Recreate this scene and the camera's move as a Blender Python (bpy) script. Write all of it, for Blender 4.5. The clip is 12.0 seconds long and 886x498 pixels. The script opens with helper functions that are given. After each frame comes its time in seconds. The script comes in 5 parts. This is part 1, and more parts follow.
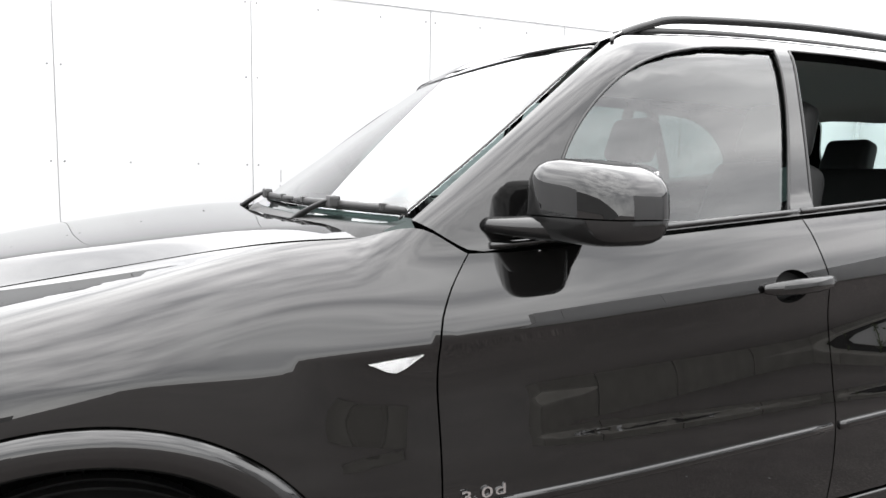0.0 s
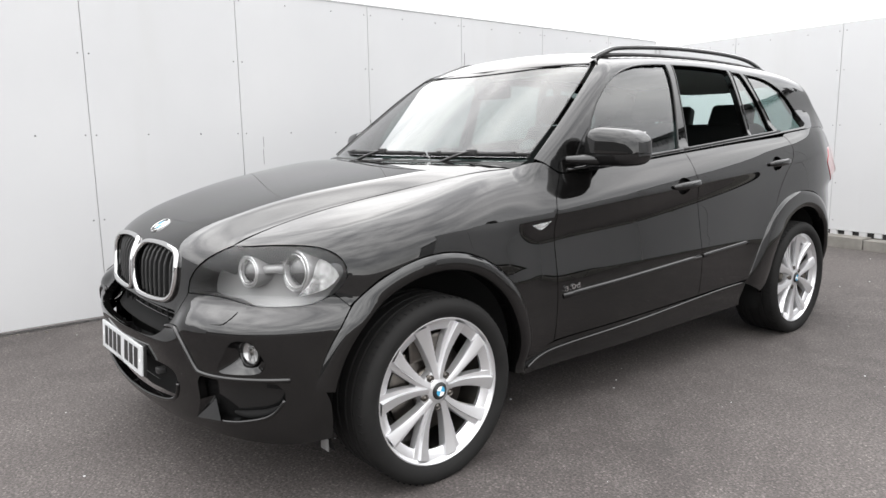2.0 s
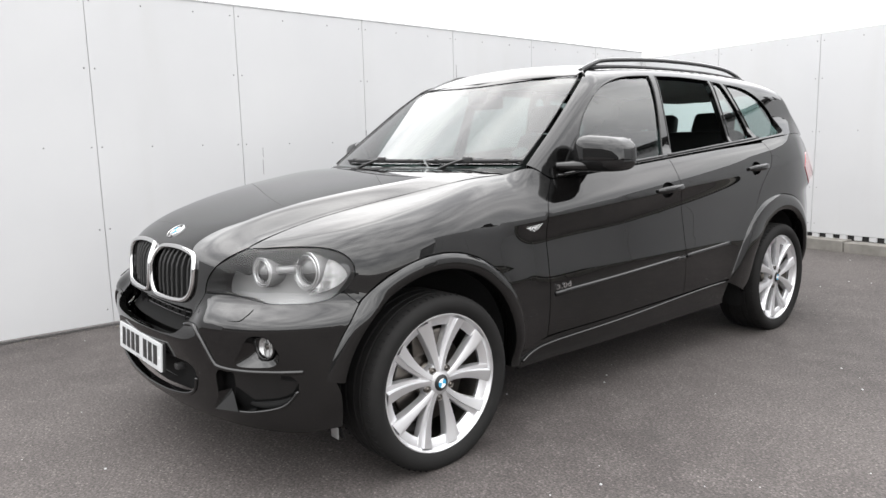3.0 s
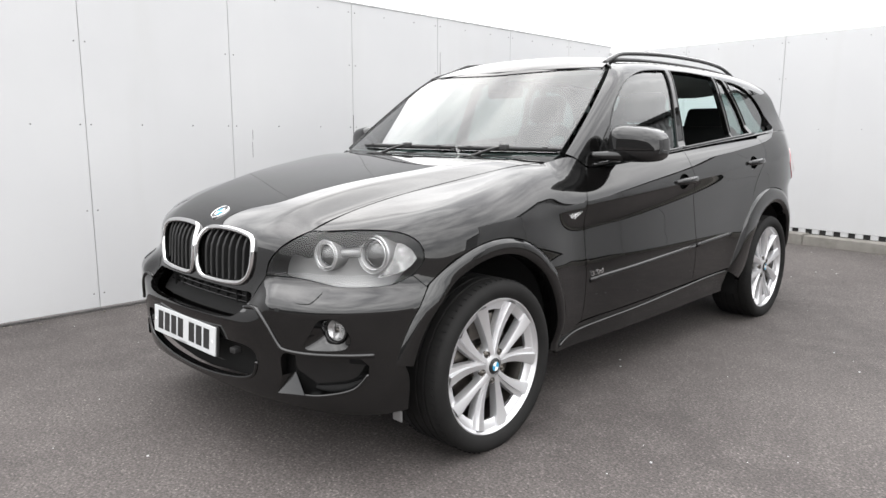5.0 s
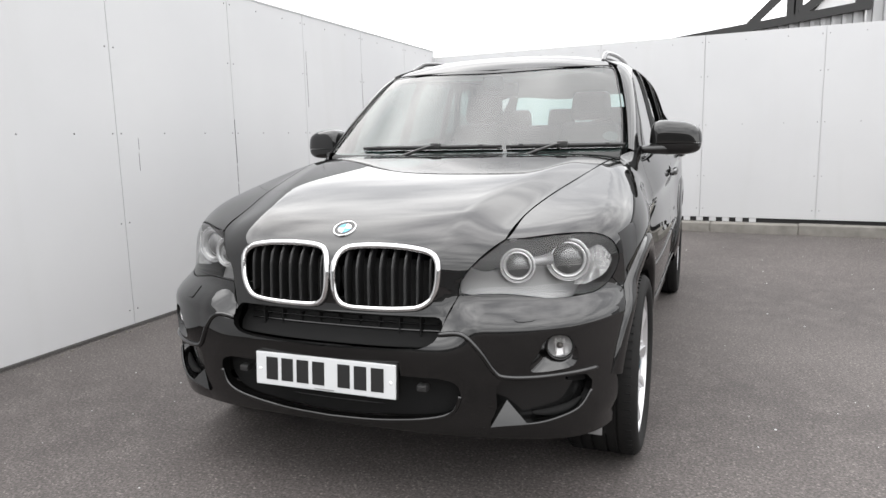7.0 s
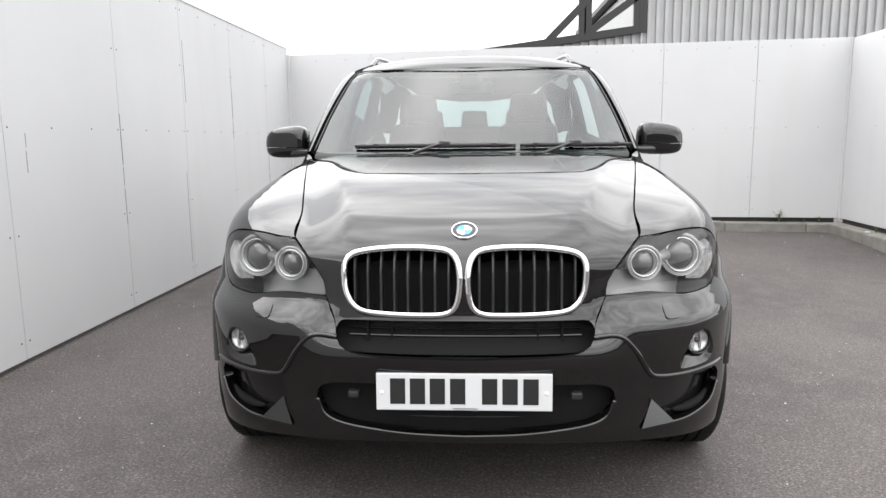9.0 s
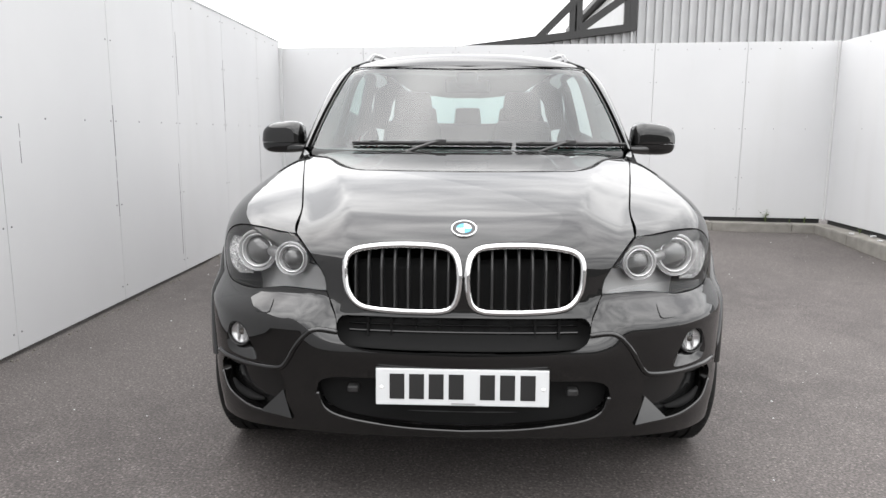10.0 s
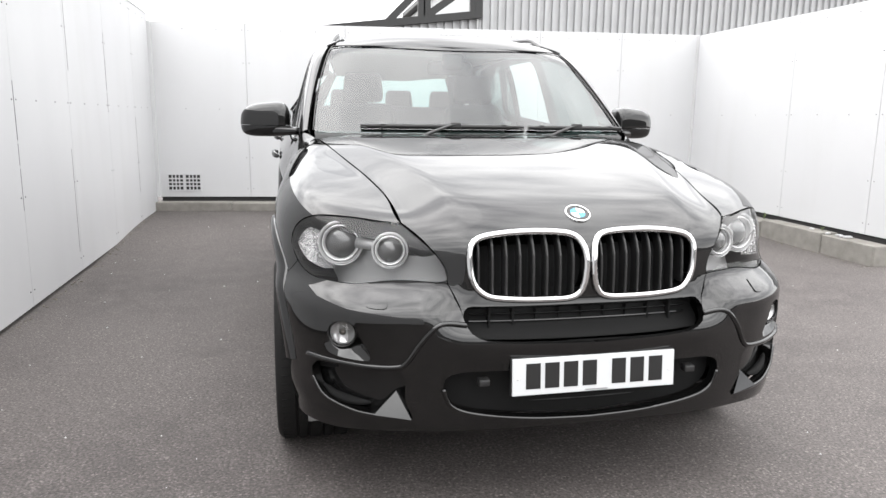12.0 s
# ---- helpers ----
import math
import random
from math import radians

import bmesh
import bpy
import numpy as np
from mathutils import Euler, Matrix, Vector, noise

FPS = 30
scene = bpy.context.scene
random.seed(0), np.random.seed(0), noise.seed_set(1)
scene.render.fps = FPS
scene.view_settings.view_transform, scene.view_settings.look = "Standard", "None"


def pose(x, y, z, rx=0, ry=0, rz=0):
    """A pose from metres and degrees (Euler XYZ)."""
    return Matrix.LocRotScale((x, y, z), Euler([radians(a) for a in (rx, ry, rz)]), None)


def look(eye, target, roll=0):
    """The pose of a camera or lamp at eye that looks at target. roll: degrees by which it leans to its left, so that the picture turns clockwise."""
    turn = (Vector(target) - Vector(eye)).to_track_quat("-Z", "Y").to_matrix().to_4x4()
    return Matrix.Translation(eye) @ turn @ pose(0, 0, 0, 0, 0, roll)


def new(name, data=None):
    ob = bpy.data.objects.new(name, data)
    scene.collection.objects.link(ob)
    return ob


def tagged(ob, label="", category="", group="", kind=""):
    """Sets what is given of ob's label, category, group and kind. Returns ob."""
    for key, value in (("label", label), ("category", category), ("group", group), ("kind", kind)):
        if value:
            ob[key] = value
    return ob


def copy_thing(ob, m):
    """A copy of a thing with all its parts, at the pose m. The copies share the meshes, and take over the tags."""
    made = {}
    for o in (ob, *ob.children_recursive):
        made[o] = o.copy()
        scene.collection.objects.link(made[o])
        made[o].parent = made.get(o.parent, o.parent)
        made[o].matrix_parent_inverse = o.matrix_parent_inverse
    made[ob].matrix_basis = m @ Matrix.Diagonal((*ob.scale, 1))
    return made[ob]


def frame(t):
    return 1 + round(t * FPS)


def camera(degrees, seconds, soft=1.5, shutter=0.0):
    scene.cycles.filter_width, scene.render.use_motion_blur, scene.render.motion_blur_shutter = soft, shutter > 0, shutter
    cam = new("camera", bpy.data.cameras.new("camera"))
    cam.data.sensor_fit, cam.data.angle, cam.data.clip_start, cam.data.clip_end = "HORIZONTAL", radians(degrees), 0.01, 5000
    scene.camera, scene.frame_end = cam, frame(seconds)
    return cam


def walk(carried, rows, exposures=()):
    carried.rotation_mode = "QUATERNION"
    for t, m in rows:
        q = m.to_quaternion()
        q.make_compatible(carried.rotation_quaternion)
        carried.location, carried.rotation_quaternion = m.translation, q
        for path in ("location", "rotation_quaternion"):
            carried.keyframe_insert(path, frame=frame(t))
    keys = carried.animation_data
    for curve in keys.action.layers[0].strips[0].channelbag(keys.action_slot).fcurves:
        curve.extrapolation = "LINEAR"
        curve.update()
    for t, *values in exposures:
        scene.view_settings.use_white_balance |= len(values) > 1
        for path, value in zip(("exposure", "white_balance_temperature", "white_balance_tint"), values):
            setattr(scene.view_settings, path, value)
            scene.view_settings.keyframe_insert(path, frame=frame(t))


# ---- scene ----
cam = camera(65.1, 12.0)
PATH = [
    (0, (2.12, 0.125, 1.262), (0.299, 0.923, 1.051), 0.9),
    (0.5, (2.325, -0.413, 1.261), (0.573, 0.523, 1.027), 0.1),
    (1, (2.527, -0.852, 1.25), (0.854, 0.215, 1.001), 0.3),
    (1.5, (2.699, -1.239, 1.256), (1.1, -0.068, 0.988), 0.0),
    (2, (2.812, -1.543, 1.276), (1.293, -0.284, 0.951), -0.9),
    (2.5, (2.899, -1.643, 1.278), (1.402, -0.354, 0.968), -1.2),
    (3, (2.93, -1.688, 1.271), (1.424, -0.405, 0.973), -1.4),
    (4.8, (2.752, -1.961, 1.244), (1.331, -0.588, 0.942), 0.7),
    (5, (2.622, -2.057, 1.264), (1.249, -0.64, 0.933), 0.2),
    (5.5, (2.35, -2.239, 1.24), (1.092, -0.718, 0.913), -0.1),
    (6, (2.014, -2.454, 1.233), (0.914, -0.82, 0.888), -0.2),
    (6.5, (1.584, -2.648, 1.231), (0.691, -0.892, 0.886), 0.8),
    (7, (1.161, -2.731, 1.242), (0.446, -0.891, 0.923), -1.3),
    (7.5, (0.743, -2.817, 1.251), (0.241, -0.906, 0.942), -1.7),
    (9.3, (0.02, -2.803, 1.221), (-0.057, -0.831, 0.9), -0.0),
    (9.5, (0.015, -2.833, 1.238), (-0.056, -0.862, 0.906), 0.5),
    (10, (0.012, -2.837, 1.238), (-0.059, -0.866, 0.909), 0.3),
    (10.5, (0.016, -2.836, 1.237), (-0.053, -0.864, 0.911), -0.2),
    (11, (-0.075, -2.813, 1.226), (-0.107, -0.845, 0.874), 2.6),
    (11.5, (-0.459, -2.79, 1.226), (-0.254, -0.833, 0.869), 0.8),
    (12, (-0.879, -2.681, 1.227), (-0.453, -0.762, 0.858), 0.7),
]
walk(cam, [(t, look(eye, target, roll)) for t, eye, target, roll in PATH], [(0, 0.9), (0.5, 0.62), (1, 0.44), (2.5, 0.40), (6, 0.42), (7.5, 0.27), (9.5, 0.40), (10.5, 0.40), (11, 0.48), (12, 0.64)])

# world: an overcast sky, and the weak, wide sun behind it
SUN_AZ, SUN_EL = -62.0, 45.0
world = bpy.data.worlds.new("overcast")
scene.world = world
world.use_nodes = True
wt = world.node_tree
wt.nodes.clear()
w_out = wt.nodes.new("ShaderNodeOutputWorld")
w_bg = wt.nodes.new("ShaderNodeBackground")
w_sky = wt.nodes.new("ShaderNodeTexSky")
w_sky.sky_type, w_sky.sun_disc = "NISHITA", False
w_sky.sun_elevation, w_sky.sun_rotation = radians(SUN_EL), radians(SUN_AZ)
w_co = wt.nodes.new("ShaderNodeTexCoord")
w_map = wt.nodes.new("ShaderNodeMapping")
w_map.inputs["Scale"].default_value = (1.0, 1.0, 2.6)
w_cloud = wt.nodes.new("ShaderNodeTexNoise")
w_cloud.inputs["Scale"].default_value = 2.8
w_cloud.inputs["Detail"].default_value = 7.0
w_ramp = wt.nodes.new("ShaderNodeValToRGB")
w_ramp.color_ramp.elements[0].position, w_ramp.color_ramp.elements[0].color = 0.34, (6.2, 6.2, 6.3, 1)
w_ramp.color_ramp.elements[1].position, w_ramp.color_ramp.elements[1].color = 0.64, (12.6, 12.5, 12.4, 1)
w_mix = wt.nodes.new("ShaderNodeMix")
w_mix.data_type = "RGBA"
w_mix.inputs["Factor"].default_value = 0.93
wt.links.new(w_co.outputs["Generated"], w_map.inputs["Vector"])
wt.links.new(w_map.outputs[0], w_cloud.inputs["Vector"])
wt.links.new(w_cloud.outputs[0], w_ramp.inputs[0])
wt.links.new(w_sky.outputs[0], w_mix.inputs["A"])
wt.links.new(w_ramp.outputs[0], w_mix.inputs["B"])
# the cloud is brighter round the hidden sun
w_dot = wt.nodes.new("ShaderNodeVectorMath")
w_dot.operation = "DOT_PRODUCT"
w_dot.inputs[1].default_value = (math.sin(radians(SUN_AZ)) * math.cos(radians(SUN_EL)), math.cos(radians(SUN_AZ)) * math.cos(radians(SUN_EL)), math.sin(radians(SUN_EL)))
w_glow = wt.nodes.new("ShaderNodeMapRange")
w_glow.interpolation_type = "SMOOTHSTEP"
w_glow.inputs["From Min"].default_value, w_glow.inputs["From Max"].default_value = 0.5, 1.0
w_glow.inputs["To Min"].default_value, w_glow.inputs["To Max"].default_value = 1.0, 1.05
w_mul = wt.nodes.new("ShaderNodeVectorMath")
w_mul.operation = "SCALE"
wt.links.new(w_co.outputs["Generated"], w_dot.inputs[0])
wt.links.new(w_dot.outputs["Value"], w_glow.inputs["Value"])
wt.links.new(w_mix.outputs["Result"], w_mul.inputs[0])
# and brighter overhead than at the horizon
w_sep = wt.nodes.new("ShaderNodeSeparateXYZ")
w_up = wt.nodes.new("ShaderNodeMapRange")
w_up.inputs["From Min"].default_value, w_up.inputs["From Max"].default_value = 0.15, 1.0
w_up.inputs["To Min"].default_value, w_up.inputs["To Max"].default_value = 0.9, 1.9
w_both = wt.nodes.new("ShaderNodeMath")
w_both.operation = "MULTIPLY"
wt.links.new(w_co.outputs["Generated"], w_sep.inputs[0])
wt.links.new(w_sep.outputs["Z"], w_up.inputs["Value"])
wt.links.new(w_glow.outputs[0], w_both.inputs[0])
wt.links.new(w_up.outputs[0], w_both.inputs[1])
wt.links.new(w_both.outputs[0], w_mul.inputs["Scale"])
wt.links.new(w_mul.outputs[0], w_bg.inputs["Color"])
w_bg.inputs["Strength"].default_value = 0.205
wt.links.new(w_bg.outputs[0], w_out.inputs[0])

sun = new("sun", bpy.data.lights.new("sun", "SUN"))
sun.data.energy, sun.data.angle, sun.data.color = 0.6, radians(100), (1.0, 0.98, 0.95)
sun.matrix_world = look((0, 0, 0), (-math.sin(radians(SUN_AZ)) * math.cos(radians(SUN_EL)), -math.cos(radians(SUN_AZ)) * math.cos(radians(SUN_EL)), -math.sin(radians(SUN_EL))))
scene.view_settings.exposure = 0.0


# ---- materials ----
class Mat:
    """A principled material with a few shortcuts for its nodes."""

    def __init__(self, name, color=(0.5, 0.5, 0.5), rough=0.5, metal=0.0, **inputs):
        self.m = bpy.data.materials.new(name)
        self.m.use_nodes = True
        self.t = self.m.node_tree
        self.b = self.t.nodes["Principled BSDF"]
        self.set("Base Color", (*color, 1))
        self.set("Roughness", rough)
        self.set("Metallic", metal)
        for key, value in inputs.items():
            self.set(key.replace("_", " "), value)

    def set(self, key, value):
        self.b.inputs[key].default_value = value

    def node(self, kind, **props):
        n = self.t.nodes.new("ShaderNode" + kind)
        for key, value in props.items():
            n.inputs[key.replace("_", " ")].default_value = value
        return n

    def link(self, a, b):
        self.t.links.new(a, b)

    def noise(self, scale, detail=4.0, stretch=(1, 1, 1)):
        co, mp, n = self.node("TexCoord"), self.node("Mapping"), self.node("TexNoise", Scale=scale, Detail=detail)
        mp.inputs["Scale"].default_value = stretch
        self.link(co.outputs["Object"], mp.inputs["Vector"])
        self.link(mp.outputs[0], n.inputs["Vector"])
        return n.outputs[0]

    def ramp(self, fac, *stops):
        r = self.node("ValToRGB")
        els = r.color_ramp.elements
        while len(els) < len(stops):
            els.new(0.5)
        for e, (p, c) in zip(els, stops):
            e.position, e.color = p, (*c, 1) if len(c) == 3 else c
        self.link(fac, r.inputs[0])
        return r.outputs[0]

    def mix(self, fac, a, b, blend="MIX"):
        n = self.node("Mix")
        n.data_type, n.blend_type = "RGBA", blend
        for value, key in ((fac, "Factor"), (a, "A"), (b, "B")):
            if isinstance(value, bpy.types.NodeSocket):
                self.link(value, n.inputs[key])
            else:
                n.inputs[key].default_value = value if key == "Factor" else (*value, 1)
        return n.outputs["Result"]

    def color(self, socket):
        self.link(socket, self.b.inputs["Base Color"])
        return self

    def roughness(self, fac, low, high):
        n = self.node("MapRange")
        n.inputs["To Min"].default_value, n.inputs["To Max"].default_value = low, high
        self.link(fac, n.inputs["Value"])
        self.link(n.outputs[0], self.b.inputs["Roughness"])
        return self

    def bump(self, fac, strength, distance):
        n = self.node("Bump", Strength=strength, Distance=distance)
        self.link(fac, n.inputs["Height"])
        self.link(n.outputs[0], self.b.inputs["Normal"])
        return self


def g(v):
    return (v, v, v)


paint = Mat("black_paint", g(0.008), 0.45, Coat_Weight=1.0, Coat_Roughness=0.012, Coat_IOR=1.6, Specular_IOR_Level=0.0)
paint.color(paint.mix(paint.noise(3.0), g(0.002), (0.0032, 0.0031, 0.0030)))
paint.roughness(paint.noise(60.0), 0.4, 0.5)
trim = Mat("black_plastic", g(0.015), 0.45)
trim.roughness(trim.noise(120.0), 0.35, 0.55).bump(trim.noise(900.0), 0.15, 0.0004)
gloss_black = Mat("gloss_black_trim", g(0.008), 0.12)
dark = Mat("dark_inner_plastic", g(0.011), 0.85, Specular_IOR_Level=0.15)
rubber = Mat("tyre_rubber", g(0.010), 0.75, Specular_IOR_Level=0.2)
rubber.color(rubber.mix(rubber.noise(14.0), g(0.006), (0.014, 0.0135, 0.013))).bump(rubber.noise(300.0), 0.1, 0.0005)
alloy = Mat("silver_alloy", (0.66, 0.66, 0.67), 0.28, 0.75)
alloy.roughness(alloy.noise(40.0), 0.28, 0.42)
chrome = Mat("chrome", g(0.66), 0.08, 1.0)
steel = Mat("brake_steel", g(0.12), 0.4, 1.0)
steel.color(steel.mix(steel.noise(30.0), g(0.09), (0.16, 0.14, 0.12)))
white_plate = Mat("plate_white", (0.54, 0.55, 0.555), 0.3)
plate_ink = Mat("plate_ink", g(0.012), 0.4)
leather = Mat("dark_leather", g(0.008), 0.6, Specular_IOR_Level=0.3)
leather.roughness(leather.noise(9.0), 0.5, 0.7)
badge_blue = Mat("enamel_blue", (0.05, 0.3, 0.5), 0.2)
badge_white = Mat("enamel_white", g(0.8), 0.2)
lamp_grey = Mat("lamp_bezel", g(0.28), 0.32, 0.35)
lamp_chrome = Mat("lamp_reflector", g(0.8), 0.2, 0.7)
lens_dark = Mat("projector_lens", g(0.07), 0.03, Coat_Weight=1.0)
red_lens = Mat("red_lens", (0.35, 0.01, 0.015), 0.1, Coat_Weight=1.0)
amberless = Mat("clear_reflector", g(0.5), 0.2, 0.7)


def glass_mat(name, tint, share):
    """Thin glass: a tinted see-through sheet, its gloss rising at grazing angles."""
    m = bpy.data.materials.new(name)
    m.use_nodes = True
    t = m.node_tree
    t.nodes.clear()
    out, mix, lw = t.nodes.new("ShaderNodeOutputMaterial"), t.nodes.new("ShaderNodeMixShader"), t.nodes.new("ShaderNodeLayerWeight")
    see, gloss = t.nodes.new("ShaderNodeBsdfTransparent"), t.nodes.new("ShaderNodeBsdfGlossy")
    lw.inputs["Blend"].default_value = 0.5
    power, mul = t.nodes.new("ShaderNodeMath"), t.nodes.new("ShaderNodeMath")
    power.operation, mul.operation, mul.use_clamp = "POWER", "MULTIPLY_ADD", True
    power.inputs[1].default_value = 5.0
    mul.inputs[1].default_value, mul.inputs[2].default_value = 0.95 * min(share, 1.6), 0.042 * share
    see.inputs[0].default_value = (*tint, 1)
    gloss.inputs["Roughness"].default_value = 0.01
    t.links.new(lw.outputs["Facing"], power.inputs[0])
    t.links.new(power.outputs[0], mul.inputs[0])
    t.links.new(mul.outputs[0], mix.inputs[0])
    t.links.new(see.outputs[0], mix.inputs[1])
    t.links.new(gloss.outputs[0], mix.inputs[2])
    t.links.new(mix.outputs[0], out.inputs[0])
    return m


screen_glass = glass_mat("windscreen_glass", (0.43, 0.54, 0.52), 2.1)
side_glass = glass_mat("side_glass", (0.27, 0.34, 0.33), 2.6)
rear_glass = glass_mat("rear_glass", (0.82, 1.0, 0.97), 1.0)
lamp_glass = glass_mat("lamp_glass", (0.96, 0.96, 0.96), 0.9)

asphalt = Mat("asphalt", g(0.09), 0.85)
a_big, a_mid, a_grain = asphalt.noise(0.55, 5.0), asphalt.noise(5.0, 7.0), asphalt.noise(95.0, 4.0)
a_stone = asphalt.node("TexVoronoi", Scale=150.0)
a_co = asphalt.node("TexCoord")
asphalt.link(a_co.outputs["Object"], a_stone.inputs["Vector"])
a_col = asphalt.mix(asphalt.ramp(a_big, (0.36, g(0)), (0.66, g(1))), (0.047, 0.040, 0.038), (0.077, 0.067, 0.0635))
a_col = asphalt.mix(asphalt.ramp(a_mid, (0.42, g(0)), (0.72, g(0.8))), a_col, (0.087, 0.077, 0.073))
a_col = asphalt.mix(1.0, a_col, asphalt.ramp(a_grain, (0.34, g(0.58)), (0.66, g(1.42))), "MULTIPLY")
a_sep = asphalt.node("SeparateColor")
asphalt.link(a_stone.outputs["Color"], a_sep.inputs[0])
a_col = asphalt.mix(1.0, a_col, asphalt.ramp(a_sep.outputs[0], (0.0, g(0.72)), (0.86, g(1.1)), (1.0, g(1.9))), "MULTIPLY")
# old spills and pale rubbed patches
a_spot = asphalt.noise(1.7, 3.0)
a_col = asphalt.mix(asphalt.ramp(a_spot, (0.64, g(0)), (0.72, g(0.45))), a_col, (0.036, 0.032, 0.030))
asphalt.color(a_col).bump(a_grain, 0.6, 0.005)
asphalt.roughness(a_mid, 0.7, 0.95)

panel_white = Mat("white_wall_panel", g(0.7), 0.42)
p_big, p_streak = panel_white.noise(0.8, 4.0), panel_white.noise(3.0, 6.0, (1, 1, 0.12))
p_col = panel_white.mix(panel_white.ramp(p_big, (0.3, g(0)), (0.75, g(1))), (0.475, 0.478, 0.486), (0.515, 0.517, 0.522))
panel_white.color(panel_white.mix(panel_white.ramp(p_streak, (0.55, g(0)), (0.8, g(0.35))), p_col, (0.43, 0.43, 0.42)))
panel_white.roughness(p_streak, 0.35, 0.55).bump(p_big, 0.15, 0.01)
concrete = Mat("kerb_concrete", g(0.3), 0.9)
concrete.color(concrete.mix(concrete.noise(9.0, 7.0), (0.10, 0.093, 0.082), (0.27, 0.258, 0.235))).bump(concrete.noise(60.0), 0.5, 0.004)
cladding = Mat("grey_metal_cladding", (0.42, 0.43, 0.44), 0.45, 0.2)
cladding.color(cladding.mix(cladding.noise(2.0), (0.30, 0.304, 0.308), (0.38, 0.384, 0.388)))
black_steel = Mat("black_steel", g(0.012), 0.5)
joint = Mat("joint_seal", g(0.5), 0.7)
rivet_mat = Mat("rivet", g(0.16), 0.5, 0.3)
weed_mat = Mat("weed_green", (0.09, 0.12, 0.04), 0.7)
added_wall = Mat("added_wall", (0.16, 0.16, 0.165), 0.7)
added_wall.color(added_wall.mix(added_wall.noise(0.6), g(0.12), g(0.2)))


# ---- building helpers ----
def obj(name, me, material, parent=None, label=""):
    if material is not None:
        me.materials.append(material.m if isinstance(material, Mat) else material)
    ob = new(name, me)
    ob.parent = parent
    return tagged(ob, label)


def part(name, bm, material, parent=None, label="", smooth=False):
    me = bpy.data.meshes.new(name)
    bmesh.ops.recalc_face_normals(bm, faces=bm.faces)
    bm.to_mesh(me)
    bm.free()
    if smooth:
        me.shade_smooth()
    return obj(name, me, material, parent, label)


def box(bm, lo, hi, m=None):
    r = bmesh.ops.create_cube(bm, size=1.0)["verts"]
    lo, hi = Vector(lo), Vector(hi)
    for v in r:
        v.co = Vector([lo[i] + (v.co[i] + 0.5) * (hi[i] - lo[i]) for i in range(3)])
    if m is not None:
        bmesh.ops.transform(bm, matrix=m, verts=r)
    return r


def bevelled(lo, hi, width=0.01, m=None, segments=2):
    bm = bmesh.new()
    box(bm, lo, hi)
    bmesh.ops.bevel(bm, geom=bm.edges[:], offset=width, segments=segments, profile=0.6, affect="EDGES")
    if m is not None:
        bmesh.ops.transform(bm, matrix=m, verts=bm.verts)
    return bm


def tube(path, radius, sides=10, closed=False, flat=1.0):
    """A round bar along a path; flat squashes it upright."""
    bm = bmesh.new()
    pts = [Vector(p) for p in path]
    rings = []
    n = len(pts)
    for i, p in enumerate(pts):
        a, b = (pts[i - 1], pts[(i + 1) % n]) if closed else (pts[max(i - 1, 0)], pts[min(i + 1, n - 1)])
        d = (b - a).normalized()
        s = d.cross(Vector((0, 0, 1)))
        s = s.normalized() if s.length > 1e-3 else Vector((1, 0, 0))
        up = s.cross(d)
        r = radius[i] if isinstance(radius, (list, tuple)) else radius
        rings.append([bm.verts.new(p + s * r * math.cos(k * math.tau / sides) + up * r * flat * math.sin(k * math.tau / sides)) for k in range(sides)])
    for i in range(n if closed else n - 1):
        for k in range(sides):
            bm.faces.new((rings[i][k], rings[i][(k + 1) % sides], rings[(i + 1) % n][(k + 1) % sides], rings[(i + 1) % n][k]))
    if not closed:
        bm.faces.new(rings[0])
        bm.faces.new(rings[-1])
    return bm


# ---- the yard ----
CORNERS = [(-2.48, -9.0), (-2.48, 6.45), (4.33, 5.70), (4.225, 2.3)]
LEFT_TOP, BACK_TOP, GAP_TOP = 2.40, 2.325, 0.235



def ground_z(y):
    """The yard rises a little towards the north wall."""
    u = min(max((y - 3.2) / 2.4, 0.0), 1.0)
    return 0.08 * u * u * (3 - 2 * u)


xs = [-400, -150, -50, -15, *np.arange(-6, 8.1, 1.0), 15, 50, 150, 400]
ys = [-400, -150, -50, -20, -8, 0, 2.5, *np.arange(3.2, 5.7, 0.2), 8, 20, 50, 150, 400]
me = bpy.data.meshes.new("ground")
me.from_pydata([(x, y, ground_z(y)) for y in ys for x in xs], [], [(j * len(xs) + i, j * len(xs) + i + 1, (j + 1) * len(xs) + i + 1, (j + 1) * len(xs) + i) for j in range(len(ys) - 1) for i in range(len(xs) - 1)])
me.shade_smooth()
ground = tagged(obj("ground", me, asphalt), "worn dark grey asphalt yard with pale specks", "ground", kind="structure")


